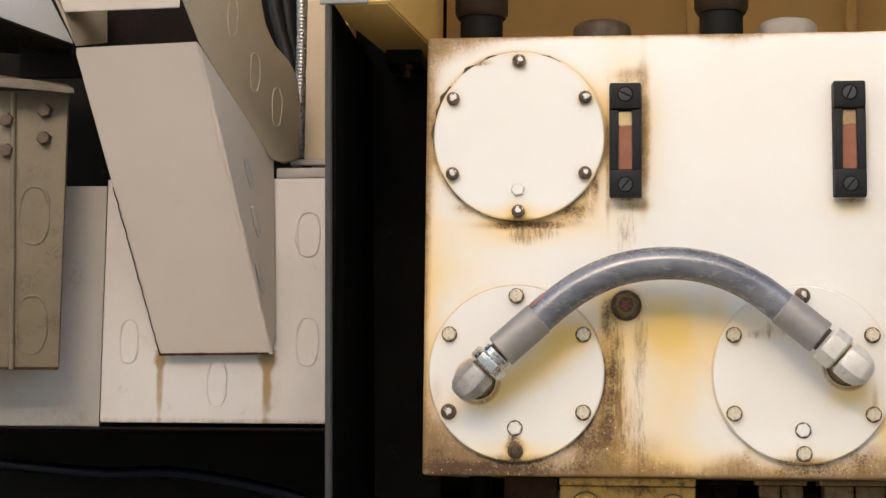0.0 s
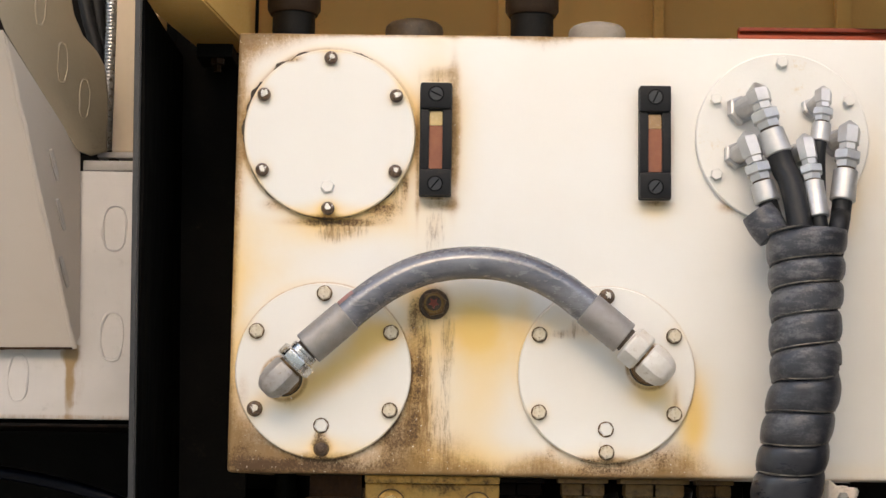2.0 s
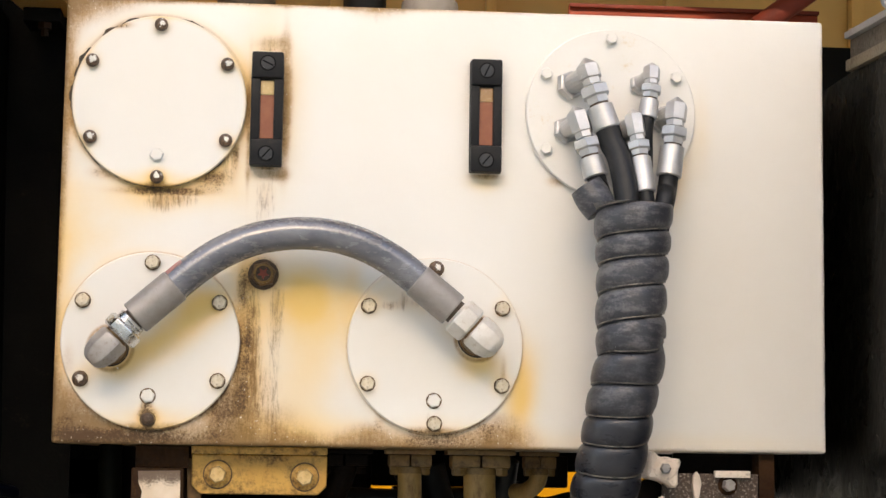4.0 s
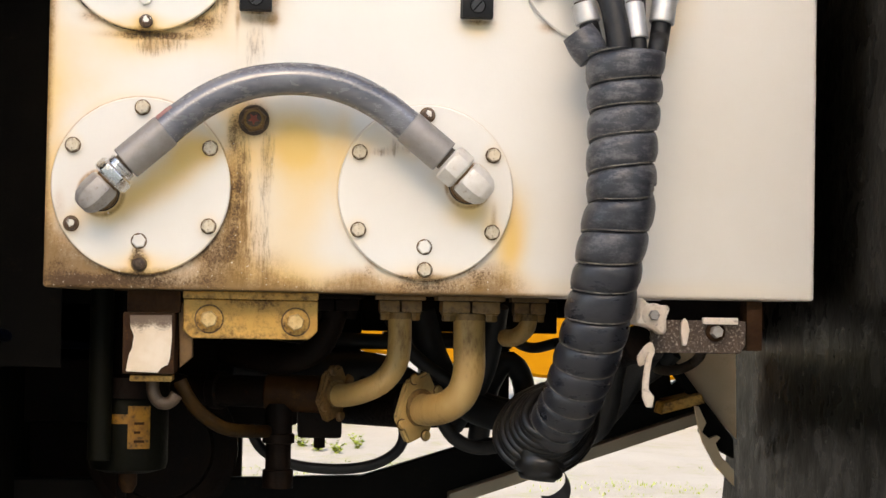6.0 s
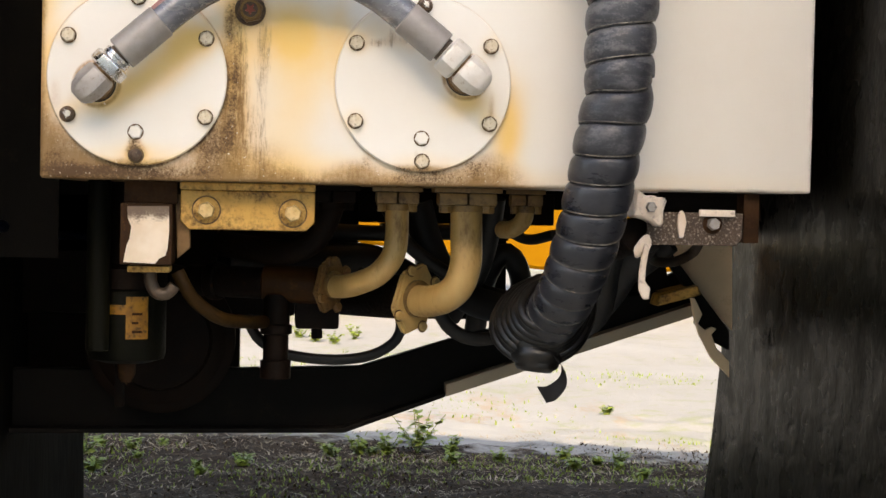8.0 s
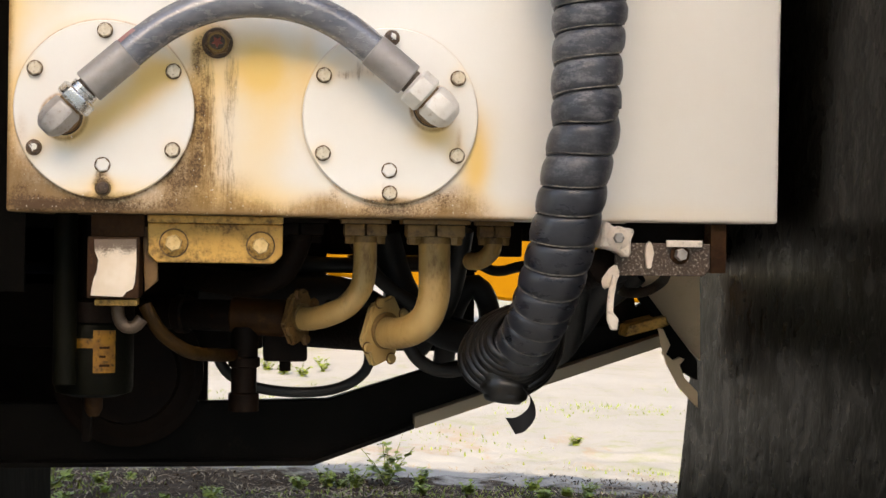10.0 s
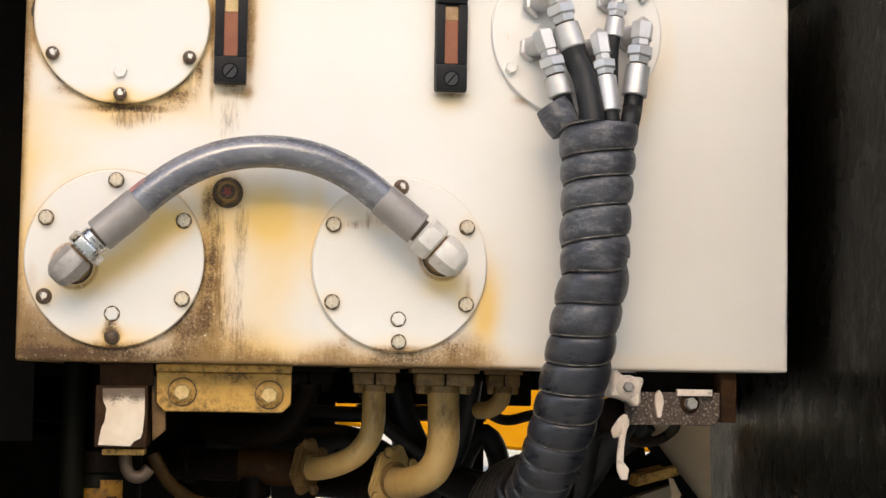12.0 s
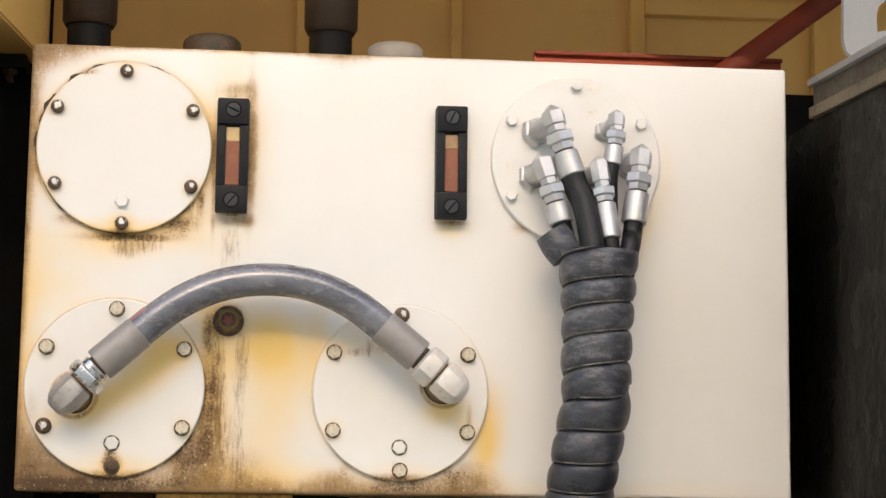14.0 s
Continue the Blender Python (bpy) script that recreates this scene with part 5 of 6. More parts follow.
def side_upright():
    root = thing("bolted_bracket", (-0.552, -0.02, 1.1635), "dirty channel bracket drawn dim brown, with four bolts and oval welds", "bracket")
    xr = -0.517
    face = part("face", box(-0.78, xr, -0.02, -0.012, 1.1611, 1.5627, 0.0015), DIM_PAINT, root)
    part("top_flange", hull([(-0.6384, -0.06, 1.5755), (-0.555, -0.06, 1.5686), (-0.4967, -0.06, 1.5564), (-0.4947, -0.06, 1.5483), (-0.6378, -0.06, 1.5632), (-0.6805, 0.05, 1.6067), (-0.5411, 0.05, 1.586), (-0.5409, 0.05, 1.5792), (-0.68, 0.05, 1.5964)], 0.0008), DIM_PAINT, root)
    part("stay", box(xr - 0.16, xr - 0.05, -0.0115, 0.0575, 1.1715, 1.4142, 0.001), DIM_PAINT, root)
    part("bottom_edge", box(-0.78, xr, -0.022, -0.0205, 1.1595, 1.1635, 0), RUST, root)
    b = hex_bolt_mesh("bolt", RUSTY, 0.0105, 0.012)
    for p in ((-0.6043, -0.02, 1.5183), (-0.6032, -0.02, 1.4737), (-0.5485, -0.02, 1.531), (-0.5486, -0.02, 1.4913)):
        piece("bolt", b, root, p)
    for p in ((-0.5607, -0.0205, 1.3798), (-0.5584, -0.0205, 1.2235)):
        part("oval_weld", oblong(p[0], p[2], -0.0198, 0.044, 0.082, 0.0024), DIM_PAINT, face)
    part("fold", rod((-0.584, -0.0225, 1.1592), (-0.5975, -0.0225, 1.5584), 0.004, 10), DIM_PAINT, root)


side_upright()


def top_plate():
    bm = hull([(-0.6656, -0.05, 1.7237), (-0.5562, -0.05, 1.7215), (-0.5023, -0.05, 1.6228), (-0.6638, -0.05, 1.6835), (-0.6695, -0.04, 1.7266), (-0.5597, -0.04, 1.7244), (-0.5056, -0.04, 1.6252), (-0.6677, -0.04, 1.6862)], 0.0008)
    single("fender_plate", bm, WHITE_PAINT, (-0.5625, -0.05, 1.6717), "pale painted slanting plate above the bracket", "plate")
    # near-black sheet below the pale plate
    bm = hull([(-0.6695, -0.035, 1.6842), (-0.5088, -0.035, 1.6232), (-0.592, 0.2, 1.6665), (-0.758, 0.2, 1.6853), (-0.6712, -0.03, 1.6822), (-0.5103, -0.03, 1.6211), (-0.5918, 0.2, 1.661), (-0.7577, 0.2, 1.678)])
    single("fender_underside", bm, OILY, (-0.5786, 0.0, 1.6512), "dark underside sheet of the slanting plate", "plate")


top_plate()

# ---------------------------------------------------------------- under the tank


def foot_block():
    root = thing("pump_bracket", (0.141, 0.04, 0.9915), "square steel bracket with white paint peeling off", "bracket")
    z1 = 0.9861
    part("stem", box(0.1105, 0.1838, 0.05, 0.14, z1, TZ - 0.001, 0.002), RUST, root, "rusty stem")
    part("box", box(0.1061, 0.1776, 0.04, 0.15, 0.9005, z1, 0.003), RUST, root)
    part("paint_flake", slab([(0.1157, 0.9816), (0.1731, 0.9828), (0.1738, 0.9483), (0.1719, 0.9231), (0.169, 0.9136), (0.1605, 0.9096), (0.1552, 0.9024), (0.1117, 0.904), (0.1131, 0.9142), (0.1159, 0.9284), (0.1196, 0.9363), (0.1217, 0.9536), (0.1168, 0.9652)], 0.0375, 0.0397, 0.0), FLAKED, root, "patch of white paint left on the front")
    part("gusset", slab([(0.1800, 1.0015), (0.1998, 0.9950), (0.2022, 0.9245), (0.1840, 0.9090)], 0.066, 0.078, 0.001), BROWN_FLANGE, root)
    part("bolt_plate", box(0.1156, 0.1743, 0.055, 0.12, 0.8895, 0.8982, 0.002), DIRTY_CREAM, root)


foot_block()


def small_line():
    p = [(0.1455, 0.09, 0.889), (0.1470, 0.09, 0.872), (0.1555, 0.09, 0.859), (0.1700, 0.09, 0.859), (0.1800, 0.09, 0.8705)]
    root = thing("small_hose_line", p[0], "small steel elbow and hose curving below the bracket", "hose")
    part("elbow", tube(p, 0.0092, 18, 0.006), DARK_STEEL, root, "grimy steel elbow")
    part("tube", tube([(0.1833, 0.1, 0.8894), (0.1933, 0.1, 0.8694), (0.2109, 0.11, 0.845), (0.2453, 0.13, 0.8215), (0.2817, 0.19, 0.8130), (0.3100, 0.30, 0.806), (0.335, 0.37, 0.802)], 0.0100, 18, 0.01), AMBER_HOSE, root)


small_line()


def oil_filter():
    c = (0.1037, 0.22, 0.816)
    x, y = c[0], c[1]
    z0, z1 = 0.7489, 0.8496
    root = thing("oil_filter", (x, y, z0), "dark green oil filter canister with a worn yellow label", "oil filter")
    r = 0.058
    part("canister", lathe((x, y, z0), (0, 0, 1), [(0, r * 0.6), (0.006, r * 0.95), (0.015, r), (z1 - z0, r), (z1 - z0 + 0.01, r * 0.9)], 40), GREEN_CAN, root)
    part("head", lathe((x, y, z1 + 0.01), (0, 0, 1), [(0, r * 1.02), (0.03, r * 1.02), (0.035, r * 0.7), (TZ - z1 - 0.012, r * 0.7)], 32), OILY, root)
    # label: a curved strip on the front of the can, with bars for its print
    bm = bmesh.new()
    def strip(a0, a1, za, zb, rr, bm):
        n = 10
        lo = [bm.verts.new((x + rr * math.sin(a0 + (a1 - a0) * i / n), y - rr * math.cos(a0 + (a1 - a0) * i / n), za)) for i in range(n + 1)]
        hi = [bm.verts.new((v.co.x, v.co.y, zb)) for v in lo]
        for i in range(n):
            bm.faces.new((lo[i], lo[i + 1], hi[i + 1], hi[i]))
    zl = 0.787
    strip(0.05, 0.62, zl, zl + 0.062, r + 0.0008, bm)
    strip(-0.75, 0.05, zl + 0.036, zl + 0.05, r + 0.0008, bm)
    part("label", bm, LABEL_YELLOW, root, "worn yellow label")
    bm = bmesh.new()
    for i in range(3):
        strip(0.20, 0.46 - 0.10 * (i % 2), zl + 0.009 + 0.013 * i, zl + 0.0125 + 0.013 * i, r + 0.0014, bm)
    part("print", bm, BROWN_OIL, root, "unreadable dark print")
    part("drain", lathe((x, y, z0 - 0.03), (0, 0, 1), [(0, 0.008), (0.012, 0.014), (0.031, 0.014)], 12), RUST, root)
    part("guard_pipe", rod((0.0673, 0.15, 0.771), (0.0673, 0.15, TZ), 0.017, 20), GREEN_CAN, root)


oil_filter()


def pump():
    c = Vector((0.1379, 0.45, 0.7653))
    root = thing("hydraulic_pump", (c.x, c.y, c.z - 0.11), "oily dark round hydraulic pump housing under the tank", "pump")
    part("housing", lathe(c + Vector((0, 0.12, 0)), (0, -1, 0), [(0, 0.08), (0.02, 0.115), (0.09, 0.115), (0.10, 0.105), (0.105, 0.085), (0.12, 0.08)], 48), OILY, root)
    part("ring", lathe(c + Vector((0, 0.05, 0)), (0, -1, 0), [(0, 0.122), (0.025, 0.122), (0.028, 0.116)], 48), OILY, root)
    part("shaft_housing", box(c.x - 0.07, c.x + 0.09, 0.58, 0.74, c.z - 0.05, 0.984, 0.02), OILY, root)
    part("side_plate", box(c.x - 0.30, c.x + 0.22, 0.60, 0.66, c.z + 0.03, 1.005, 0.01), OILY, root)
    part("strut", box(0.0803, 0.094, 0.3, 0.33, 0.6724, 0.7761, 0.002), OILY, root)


pump()


def bolt_bracket():
    root = thing("mounting_bracket", (0.2805, 0.05, 0.9509), "oily cream angle bracket with two large bolts", "bracket")
    x0, x1 = 0.1882, 0.3755
    z0 = 0.9509
    bm = slab([(x0 + 0.012, z0), (x1 - 0.012, z0), (x1, z0 + 0.012), (x1, TZ - 0.012), (x0, TZ - 0.012), (x0, z0 + 0.012)], 0.05, 0.062, 0.0015)
    part("plate", bm, DIRTY_CREAM, root)
    part("flange", box(x0, x1, 0.03, 0.16, TZ - 0.0115, TZ - 0.001, 0.002), DIRTY_CREAM, root)
    for p in ((0.2242, 0.05, 0.9782), (0.3447, 0.05, 0.9759)):
        # thin dark ring paints the shading round the washer
        part("shade_ring", lathe((p[0], 0.0499, p[2]), (0, -1, 0), [(0, 0.0205), (0.0008, 0.0205)], 28), GRIME_SHADE, root)
        piece("washer", LARGE_WASHER_MESH, root, (p[0], 0.0488, p[2]))
        piece("bolt", LARGE_BOLT_MESH, root, (p[0], 0.0450, p[2]))


bolt_bracket()


def tank_flange(root, x, y, r, material):
    """A split flange under the tank with bolts, in one plate with its block."""
    f = part("flange", box(x - r * 2.1, x + r * 2.1, y - r * 1.35, y + r * 1.35, TZ - 0.008, TZ - 0.001, 0.0015), material, root)
    for side in (-1, 1):
        xs = sorted((x + side * r * 0.05, x + side * r * 1.80))
        part("half_block", box(xs[0], xs[1], y - r * 1.20, y + r * 1.20, TZ - 0.026, TZ - 0.0085, 0.003), material, f)
        for dy in (-0.75, 0.75):
            part("bolt", lathe((x + side * 1.30 * r, y + dy * r, TZ - 0.026), (0, 0, -1), [(0, r * 0.48), (0.002, r * 0.48), (0.0025, r * 0.40), (0.010, r * 0.40), (0.012, r * 0.32)], 6), material, f)
    part("collar", lathe((x, y, TZ - 0.036), (0, 0, 1), [(0, r * 1.10), (0.003, r * 1.16), (0.0095, r * 1.16)], 28), material, f)


def suction_pipe(name, label, x, y, r, path, end, material, group="pipes under the tank", end_material=None):
    root = thing(name, (x, y, TZ), label, "pipe", group)
    tank_flange(root, x, y, r, FLANGE_PAINT if material is PIPE_PAINT else material)
    part("tube", tube([(x, y, TZ - 0.030), *path], r, 28, 0.008), material, root)
    if end:
        at, axis, w = Vector(end[0]), Vector(end[1]).normalized(), end[2]
        d, u, v = axis_frame(axis)
        u, v = u * 0.94 + v * 0.34, v * 0.94 - u * 0.34
        bm = bmesh.new()
        hull([at + d * s + (u * math.cos(t) * w + v * math.sin(t) * w * 1.38) for s in (0, 0.014) for t in [2 * math.pi * (k + 0.5) / 6 for k in range(6)]], 0.004, bm)
        end_material = end_material or FLANGE_PAINT
        plate = part("end_flange", bm, end_material, root)
        part("neck_ring", lathe(at - d * 0.007, d, [(0, r * 1.05), (0.002, r * 1.20), (0.008, r * 1.20)], 28), FLANGE_PAINT, plate)
        for su, sv in ((-1, -1), (-1, 1), (1, -1), (1, 1)):
            spot = at + v * sv * w * 0.85 + u * su * w * 0.62
            part("washer", lathe(spot, -d, [(0, 0.0092), (0.0008, 0.0092)], 16), BROWN_FLANGE, plate)
            part("bolt", lathe(spot - d * 0.0009, -d, [(0, 0.0072), (0.0035, 0.0072), (0.005, 0.0060)], 12), end_material, plate)
    return root


suction_pipe("suction_pipe", "curved cream painted suction pipe with a bolted oval flange", 0.5997, 0.15, 0.0235,
             [(0.6004, 0.15, 0.9443), (0.6004, 0.15, 0.9069), (0.5907, 0.155, 0.8733), (0.5716, 0.17, 0.8547), (0.5491, 0.2, 0.8468), (0.5334, 0.24, 0.8468)], ((0.5354, 0.232, 0.849), (-0.62, 0.78, 0.0), 0.042), PIPE_PAINT, end_material=PIPE_PAINT)
suction_pipe("suction_pipe", "curved cream painted suction pipe browned by oil", 0.5008, 0.2, 0.0175,
             [(0.5013, 0.2, 0.9498), (0.4969, 0.2, 0.916), (0.4772, 0.2, 0.8886), (0.4521, 0.215, 0.874), (0.4278, 0.24, 0.8657), (0.4076, 0.275, 0.8636)], ((0.41, 0.27, 0.8665), (-0.75, 0.66, 0.0), 0.034), PIPE_PAINT, end_material=BROWN_FLANGE)
suction_pipe("suction_pipe", "oily brown elbow pipe turning back under the tank", 0.4047, 0.25, 0.020,
             [(0.3964, 0.25, 0.9639), (0.3784, 0.26, 0.9334), (0.3378, 0.28, 0.9149), (0.2858, 0.32, 0.9172), (0.2407, 0.38, 0.9235)], None, OILY)
suction_pipe("suction_pipe", "short bent cream pipe under the tank", 0.7009, 0.25, 0.0135,
             [(0.701, 0.25, 0.9828), (0.6968, 0.255, 0.968), (0.6833, 0.27, 0.9562), (0.6721, 0.3, 0.9546)], None, PIPE_PAINT)


def manifold():
    root = thing("pump_manifold", (0.3133, 0.3, 0.8487), "oily rust-brown pipe manifold feeding the pump", "manifold")
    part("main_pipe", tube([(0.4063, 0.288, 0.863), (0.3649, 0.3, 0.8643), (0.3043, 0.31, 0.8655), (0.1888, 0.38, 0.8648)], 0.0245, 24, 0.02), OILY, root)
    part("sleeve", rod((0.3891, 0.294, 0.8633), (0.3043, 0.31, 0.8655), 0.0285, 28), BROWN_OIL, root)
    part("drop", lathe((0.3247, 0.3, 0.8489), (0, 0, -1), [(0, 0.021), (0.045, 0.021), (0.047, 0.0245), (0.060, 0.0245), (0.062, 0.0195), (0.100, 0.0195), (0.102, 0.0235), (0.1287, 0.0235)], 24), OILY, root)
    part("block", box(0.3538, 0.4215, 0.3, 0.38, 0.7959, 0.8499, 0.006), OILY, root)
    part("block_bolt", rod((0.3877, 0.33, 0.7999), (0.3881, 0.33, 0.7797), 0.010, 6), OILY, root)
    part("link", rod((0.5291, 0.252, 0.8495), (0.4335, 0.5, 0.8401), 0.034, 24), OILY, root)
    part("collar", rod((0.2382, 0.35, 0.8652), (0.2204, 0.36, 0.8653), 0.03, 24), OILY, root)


manifold()

HOSES = [
    ([(0.854, 0.09, 0.952), (0.844, 0.16, 0.915), (0.828, 0.22, 0.868), (0.802, 0.28, 0.820)], 0.027),
    ([(0.8109, 0.11, 0.9425), (0.8123, 0.16, 0.906), (0.8152, 0.2, 0.8705), (0.8058, 0.25, 0.8245), (0.7703, 0.3, 0.8031)], 0.024),
    ([(0.9586, 0.4, 0.9362), (0.9263, 0.42, 0.9029), (0.8933, 0.44, 0.8784), (0.8506, 0.46, 0.8489)], 0.017),
    ([(0.2787, 0.35, 0.8102), (0.2987, 0.36, 0.7744), (0.3415, 0.36, 0.7519), (0.4129, 0.37, 0.743), (0.4758, 0.38, 0.7501), (0.5157, 0.38, 0.7758), (0.5213, 0.38, 0.8119), (0.502, 0.4, 0.8465), (0.4584, 0.45, 0.8799)], 0.0085),
    ([(0.5797, 0.35, 0.8236), (0.5982, 0.35, 0.7971), (0.6298, 0.35, 0.7815), (0.6714, 0.36, 0.7831), (0.7307, 0.4, 0.8046)], 0.011),
    ([(0.6682, 0.7, 0.7034), (0.6766, 0.62, 0.8377), (0.6975, 0.6, 0.8973), (0.7217, 0.6, 0.9074), (0.7421, 0.6, 0.8689), (0.7368, 0.55, 0.8041)], 0.019),
    ([(0.5615, 0.6, 0.9914), (0.5853, 0.6, 0.9146), (0.6186, 0.58, 0.8581), (0.6643, 0.55, 0.8269), (0.7347, 0.5, 0.8167)], 0.026),
    ([(0.6834, 0.5, 1.0037), (0.6775, 0.52, 0.9469), (0.6632, 0.55, 0.8793), (0.6217, 0.6, 0.7991)], 0.018),
    ([(0.5084, 0.55, 0.9811), (0.5428, 0.55, 0.9248), (0.6067, 0.56, 0.8779), (0.6746, 0.56, 0.8456), (0.7248, 0.5, 0.8354)], 0.012),
    ([(0.6803, 0.55, 0.975), (0.7402, 0.56, 0.9358), (0.7841, 0.5, 0.9446)], 0.009),
    ([(0.2367, 0.5, 0.9667), (0.3483, 0.55, 0.9495), (0.4448, 0.6, 0.9409), (0.5816, 0.62, 0.9412), (0.722, 0.65, 0.9551)], 0.0135),
    ([(0.2381, 0.5, 0.8926), (0.3495, 0.55, 0.8881), (0.465, 0.6, 0.8932), (0.5232, 0.6, 0.8749), (0.5804, 0.58, 0.8383)], 0.030),
]
for pts, r in HOSES:
    single("hydraulic_hose", tube(pts, r, 16, 0.012), RUBBER, pts[0], "black oily hydraulic hose hanging under the tank", "hose", "black hoses under the tank")
low = [(-0.52, 0.22, 1.018), (-0.42, 0.21, 1.020), (-0.33, 0.20, 1.010), (-0.24, 0.19, 0.992), (-0.16, 0.19, 0.968)]
single("hydraulic_hose", tube([(-0.7, 0.29, 1.03)] + low + [(-0.06, 0.3, 0.94), (0.02, 0.5, 0.93)], 0.0095, 18, 0.012), BLUE_HOSE, low[0], "blue-black hose under the chassis box", "hose")


def outrigger():
    root = thing("outrigger_beam", (0.4287, 0.5, 0.6114), "black steel beam sloping upwards with a cream lower flange", "beam")
    pts = [(-0.2025, 0.6128), (0.438, 0.6161), (0.6053, 0.6787), (1.0193, 0.8229), (1.0165, 0.8608), (0.9437, 0.8502), (0.8577, 0.8422), (0.8011, 0.8177), (0.6129, 0.768), (0.4639, 0.7211), (0.2691, 0.7159), (-0.2041, 0.71)]
    part("web", slab(pts, 0.5, 0.53, 0.003), BLACK_PAINT, root)
    part("lower_flange", slab([(-0.1956, 0.6097), (0.4384, 0.6156), (0.6036, 0.6764), (0.6034, 0.6839), (0.4364, 0.6239), (-0.1958, 0.6178)], 0.46, 0.56, 0.001), BLACK_PAINT, root)
    part("flange_cover", slab([(0.604, 0.677), (1.0168, 0.8163), (1.0126, 0.8349), (0.6036, 0.6973)], 0.455, 0.495, 0.001), GUSSET_PAINT, root, "dull cream painted lower flange")
    part("pad", slab([(0.9475, 0.8312), (1.0213, 0.8511), (1.0153, 0.8669), (0.9518, 0.85)], 0.44, 0.60, 0.002), DIRTY_CREAM, root)
    part("hinge_block", slab([(0.8666, 0.8602), (0.9086, 0.8733), (0.9465, 0.9044), (0.9805, 0.8974), (0.9838, 0.8765), (1.0001, 0.8863), (1.0308, 0.8562), (0.9482, 0.8282), (0.8618, 0.8155)], 0.531, 0.56, 0.002), OILY, root)
    part("stud", box(0.9766, 0.9947, 0.47, 0.49, 0.8055, 0.8139, 0.001), OILY, root)


outrigger()


def ball_valve():
    c = Vector((0.8392, -0.02, 0.995))
    root = thing("ball_valve", (c.x, c.y, c.z - 0.13), "cream painted shut-off valve with a hanging lever", "valve")
    # square body with an ear at each corner, then its hanging lever; both as outlines from the stem
    ears = ((-24, 24), (-20, 27), (-15, 26), (-8, 17), (6, 15), (16, 15), (21, 16), (26, 13), (26, 7), (21, -2), (21, -20), (21, -28), (14, -32), (8, -28), (2, -22), (-16, -17), (-26, -17), (-29, -11), (-25, -3), (-25, 11))
    part("body", slab([(c.x + a / 1120, c.z + b / 1120) for a, b in ears], -0.02, 0.05, 0.0035), PEELED, root)
    part("bonnet", lathe((c.x, -0.0185, c.z), (0, -1, 0), [(0, 0.0165), (0.002, 0.0165), (0.0035, 0.014)], 28), PEELED, root)
    part("stem_nut", lathe((c.x, -0.0195, c.z), (0, -1, 0), [(0, 0.0078), (0.008, 0.0078), (0.010, 0.006)], 6), GREY_FITTING, root)
    blade = ((-8, -50), (-2, -56), (-6, -84), (-7, -103), (1, -113), (-1, -128), (-10, -128), (-16, -114), (-16, -92), (-13, -68))
    part("lever", slab([(c.x + a / 1000, c.z + b / 1000) for a, b in blade], -0.030, -0.0245, 0.0012), PEELED, root, "white painted lever blade")
    part("lever_hub", hull([(0.838, -0.018, 0.9588), (0.8431, -0.018, 0.9447), (0.8371, -0.018, 0.9304), (0.8197, -0.018, 0.9223), (0.8162, -0.018, 0.9364), (0.8286, -0.018, 0.9539), (0.8457, 0.02, 0.9582), (0.8509, 0.02, 0.9439), (0.8448, 0.02, 0.9294), (0.8272, 0.02, 0.9211), (0.8236, 0.02, 0.9354), (0.8362, 0.02, 0.9532)], 0.002), PEELED, root)
    part("inlet", rod((0.828, 0.02, 0.9554), (0.8066, 0.1, 0.941), 0.026, 20), OILY, root)


ball_valve()


def valve_bracket():
    root = thing("valve_bracket", (0.9192, 0.01, 0.9414), "rusty bracket plate splashed with cream paint, with bolts", "bracket")
    z0, z1 = 0.9422, 0.9884
    pts = [(0.8419, z0), (0.9697, z0), (0.9778, z0 + 0.012), (0.9778, z1), (0.8419, z1)]
    part("plate", slab(pts, 0.01, 0.018, 0.001), SPECKLED, root)
    part("angle", box(0.9804 + 0.001, 1.0041, 0.02, 0.09, 0.9465, TZ - 0.001, 0.002), RUST, root)
    part("tab", box(0.9142, 0.9643, 0.0, 0.0095, 0.9833, 0.9928, 0.001), PEELED, root)
    part("back_plate", box(0.8677, 0.9898, 0.06, 0.07, z1, TZ - 0.001, 0.001), OILY, root)
    p = (0.9339, 0.01, 0.9728)
    piece("bolt", hex_bolt_mesh("bolt", GREY_FITTING, 0.0090, 0.014), root, (p[0], 0.007, p[2]))
    part("washer", lathe((p[0], 0.0098, p[2]), (0, -1, 0), [(0, 0.0138), (0.002, 0.0138), (0.003, 0.0125)], 24), RUST, root)
    p = (0.8885, 0.01, 0.9767)
    part("key", slab([(p[0] - 0.006, p[2] - 0.004), (p[0] - 0.003, p[2] - 0.024), (p[0] + 0.003, p[2] - 0.024), (p[0] + 0.007, p[2] - 0.002), (p[0] + 0.004, p[2] + 0.010), (p[0], p[2] + 0.015), (p[0] - 0.005, p[2] + 0.008)], 0.001, 0.0095, 0.001), PEELED, root)


valve_bracket()


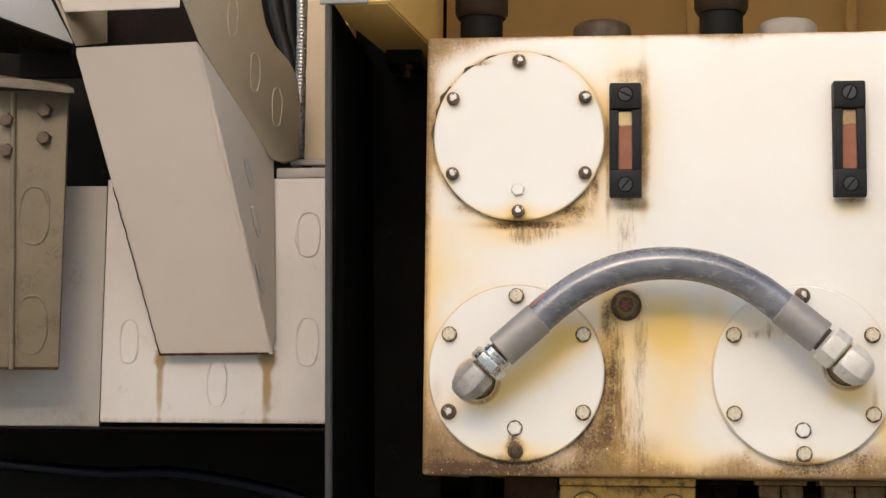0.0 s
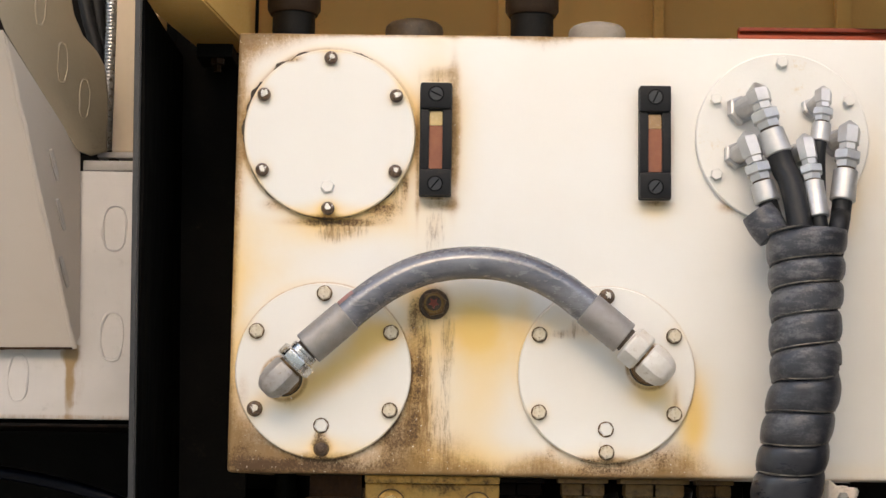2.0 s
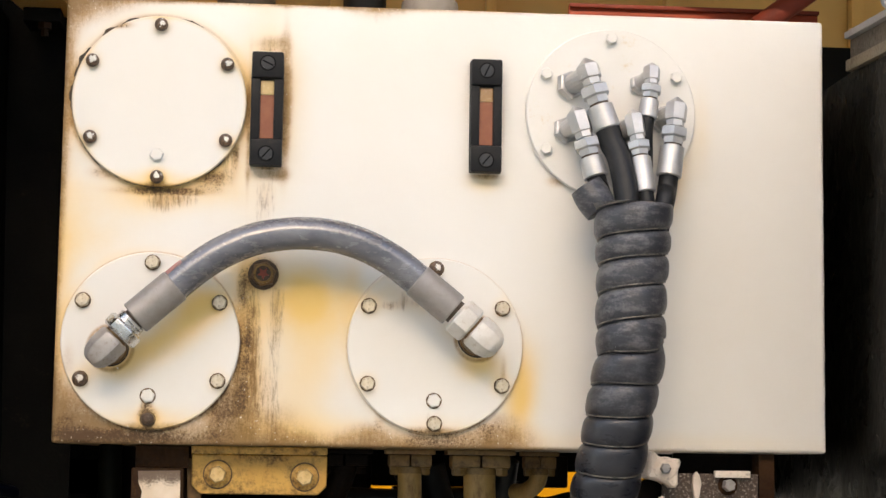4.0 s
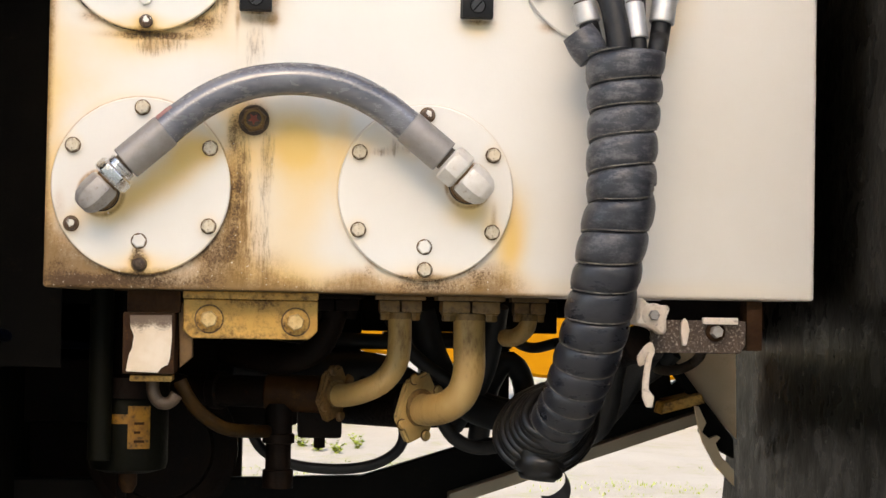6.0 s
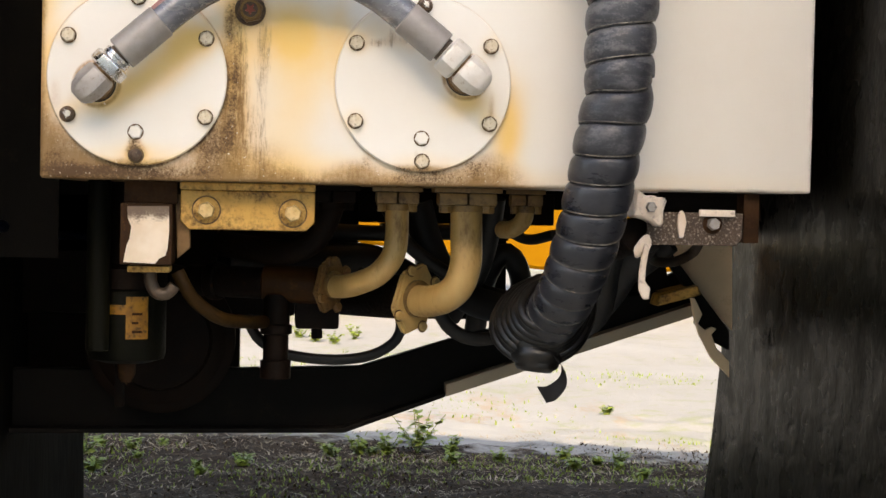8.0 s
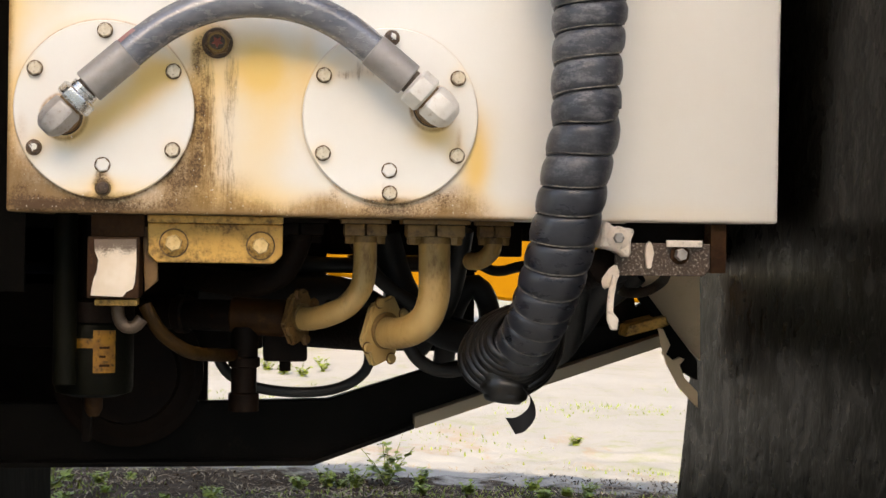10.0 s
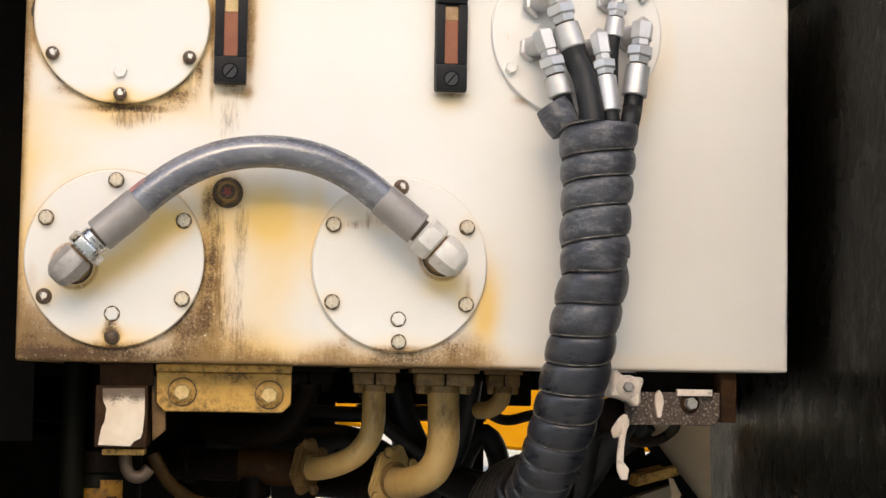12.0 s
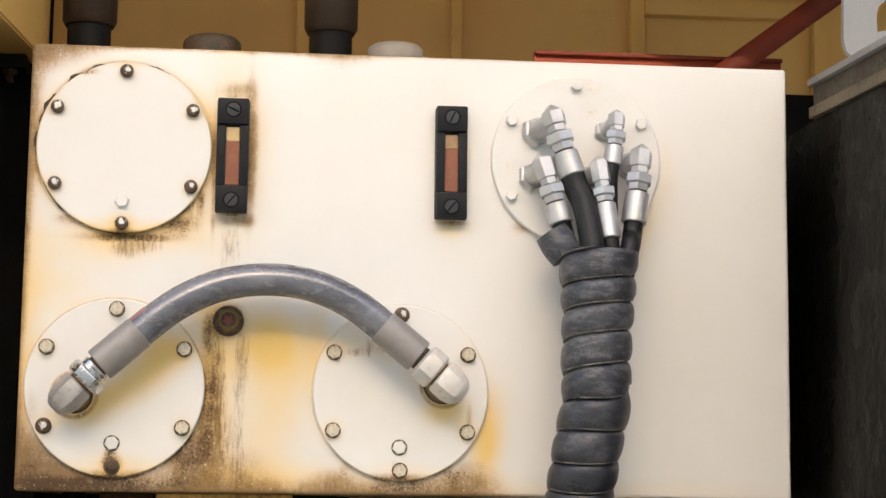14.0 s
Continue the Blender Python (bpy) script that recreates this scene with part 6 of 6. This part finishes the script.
def rear_plate():
    pts = [(0.961, 0.9337), (1.0861, 0.936), (1.0895, 0.7888), (1.0332, 0.844), (0.9906, 0.8983)]
    single("support_plate", slab(pts, 0.5, 0.51, 0.001), TAN_PLATE, (1.0333, 0.5, 0.9256), "cream painted cut plate beside the rubber sheet", "plate")
    pts = [(0.9452, 0.9342), (0.9701, 0.9272), (1.029, 0.8512), (1.0772, 0.7908), (1.078, 0.7579), (1.0441, 0.7762), (1.0206, 0.8022), (1.0277, 0.823), (1.0118, 0.8509)]
    single("pivot_arm", slab(pts, 0.47, 0.497, 0.002), BLACK_PAINT, (1.028, 0.47, 0.8512), "black pivot arm at the end of the beam", "arm")
    pts = [(1.0044, 0.8465), (1.012, 0.8448), (1.0249, 0.8189), (1.0177, 0.8029), (1.0302, 0.7929), (1.0414, 0.7986), (1.0491, 0.795), (1.0408, 0.7856), (1.0498, 0.7642), (1.0722, 0.7412), (1.0728, 0.715), (1.0407, 0.7482), (1.019, 0.7871), (1.0108, 0.815)]
    single("hook_plate", slab(pts, 0.445, 0.454, 0.0008), TAN_PLATE, (1.0287, 0.445, 0.7779), "cream painted hooked edge plate hanging below the arm", "plate")
    line = [(0.9502, 0.475, 0.9267), (0.9232, 0.36, 0.9095), (0.9423, 0.3, 0.9092), (0.969, 0.3, 0.9212), (0.9705, 0.25, 0.9402), (0.9341, 0.075, 0.9849)]
    single("hydraulic_hose", tube(line, 0.008, 14, 0.008), BROWN_PIPE, line[0], "thin brown hose behind the valve bracket", "hose")


rear_plate()

# ---------------------------------------------------------------- beyond the truck


def yellow_trailer():
    y = 14.0
    root = thing("yellow_trailer", (2.0, y, 0), "orange-yellow painted machine parked beyond the truck", "trailer")
    part("body", slab([(-1.2, 0.90), (1.12, 0.595), (2.7, 0.385), (5.6, 0.385), (5.6, 1.9), (-1.2, 1.9)], y, y + 1.8, 0.03), PLANT_YELLOW, root)
    part("skirt", box(-1.15, 5.55, y - 0.03, y - 0.001, 1.0, 1.08, 0.008), PLANT_YELLOW, root)
    for x in (-0.75, 5.0):
        w = part("wheel", lathe((x, y + 0.45, 0.47), (0, -1, 0), [(0, 0.40), (0.04, 0.47), (0.2, 0.47), (0.24, 0.40)], 36), RUBBER, root)
        part("rim", lathe((x, y + 0.205, 0.47), (0, -1, 0), [(0, 0.22), (0.01, 0.22), (0.02, 0.19)], 24), PLANT_YELLOW, w)


yellow_trailer()


def blades(count, area, height, width, seed, material, name, label, keep=None, flat=0.9):
    rnd = random.Random(seed)
    verts, faces = [], []
    while len(faces) < count * 2:
        x, y = rnd.uniform(*area[0]), rnd.uniform(*area[1])
        if noise.noise(Vector((x * 1.1, y * 1.1, seed))) + rnd.uniform(-0.35, 0.35) < (keep or 0):
            continue
        z = lump(x, y) - 0.004
        h = height * rnd.uniform(0.4, 1.2)
        t, lean = rnd.uniform(0, 6.28), rnd.uniform(0.1, 1.0) * flat * h
        dx, dy = math.cos(t), math.sin(t)
        w = width * rnd.uniform(0.6, 1.3)
        k = len(verts)
        px, py = -dy * w, dx * w
        verts += [(x - px, y - py, z), (x + px, y + py, z), (x + dx * lean * 0.4 + px * 0.7, y + dy * lean * 0.4 + py * 0.7, z + h * 0.65),
                  (x + dx * lean * 0.4 - px * 0.7, y + dy * lean * 0.4 - py * 0.7, z + h * 0.65), (x + dx * lean, y + dy * lean, z + h)]
        faces += [(k, k + 1, k + 2, k + 3), (k + 3, k + 2, k + 4)]
    me = bpy.data.meshes.new(name)
    me.from_pydata(verts, [], faces)
    me.materials.append(material)
    tagged(new(name, me), label, "grass", kind="stuff")


blades(8000, ((-1.3, 3.4), (3.3, 5.35)), 0.014, 0.0026, 3, STRAW, "dry_grass", "flattened dry straw-coloured grass on the soil", -0.05, 8.0)
blades(6000, ((-1.3, 3.4), (3.1, 4.9)), 0.014, 0.0040, 5, LITTER, "leaf_litter", "dark brown leaf litter on the soil", -0.10, 2.2)
blades(3000, ((-1.3, 3.4), (3.4, 5.3)), 0.018, 0.0030, 9, LEAF, "green_grass", "sparse short green grass on the soil", 0.30, 1.4)
blades(1500, ((-1.2, 4.2), (5.0, 9.5)), 0.022, 0.004, 14, LEAF, "green_grass", "patches of short yellow-green grass in the sun", 0.30, 1.2)


def weed(x, y, height, seed):
    rnd = random.Random(seed)
    z = lump(x, y) - 0.005
    root = thing("weed", (x, y, z), "small leafy green weed growing in the soil", "weed", "weeds beside the truck")
    stems, leaves = bmesh.new(), bmesh.new()
    for i in range(11):
        t = rnd.uniform(0, 6.28)
        h = height * rnd.uniform(0.45, 1.0) if i else height
        tip = Vector((x + math.cos(t) * h * (0.75 if i else 0.1), y + math.sin(t) * h * (0.75 if i else 0.1), z + h))
        mid = Vector((x, y, z)).lerp(tip, 0.5) + Vector((0, 0, h * 0.08))
        tube([(x, y, z), mid, tip], 0.0014, 5, 0.02, stems)
        for j in range(11):
            p = Vector((x, y, z)).lerp(tip, 0.2 + 0.8 * j / 10) + Vector((0, 0, h * 0.06))
            a, n = rnd.uniform(0, 6.28), rnd.uniform(0.022, 0.042) * (height / 0.12) ** 0.5
            d = Vector((math.cos(a), math.sin(a), rnd.uniform(-0.5, 0.6))).normalized() * n
            s = d.cross(Vector((0, 0, 1))).normalized() * n * 0.42
            leaves.faces.new([leaves.verts.new(q) for q in (p, p + d * 0.5 + s, p + d, p + d * 0.5 - s)])
    part("stem", stems, LEAF, root)
    part("leaves", leaves, LEAF, root)


spots = [(0.886, 4.58, 0.17), (0.765, 4.46, 0.08), (0.66, 4.57, 0.07), (1.02, 4.66, 0.07), (-0.36, 4.45, 0.10), (-0.30, 4.00, 0.06), (0.22, 4.20, 0.055), (1.45, 4.25, 0.05), (1.886, 6.06, 0.05), (0.55, 4.44, 0.06),
         (0.62, 10.3, 0.10), (0.74, 10.1, 0.08), (0.90, 10.5, 0.10), (0.52, 10.6, 0.09)]
scatter = random.Random(77)
spots += [(scatter.uniform(-0.4, 2.1), scatter.uniform(3.9, 4.75), scatter.uniform(0.028, 0.05)) for _ in range(16)]
for i, (x, y, h) in enumerate(spots):
    weed(x, y, h, 40 + i)
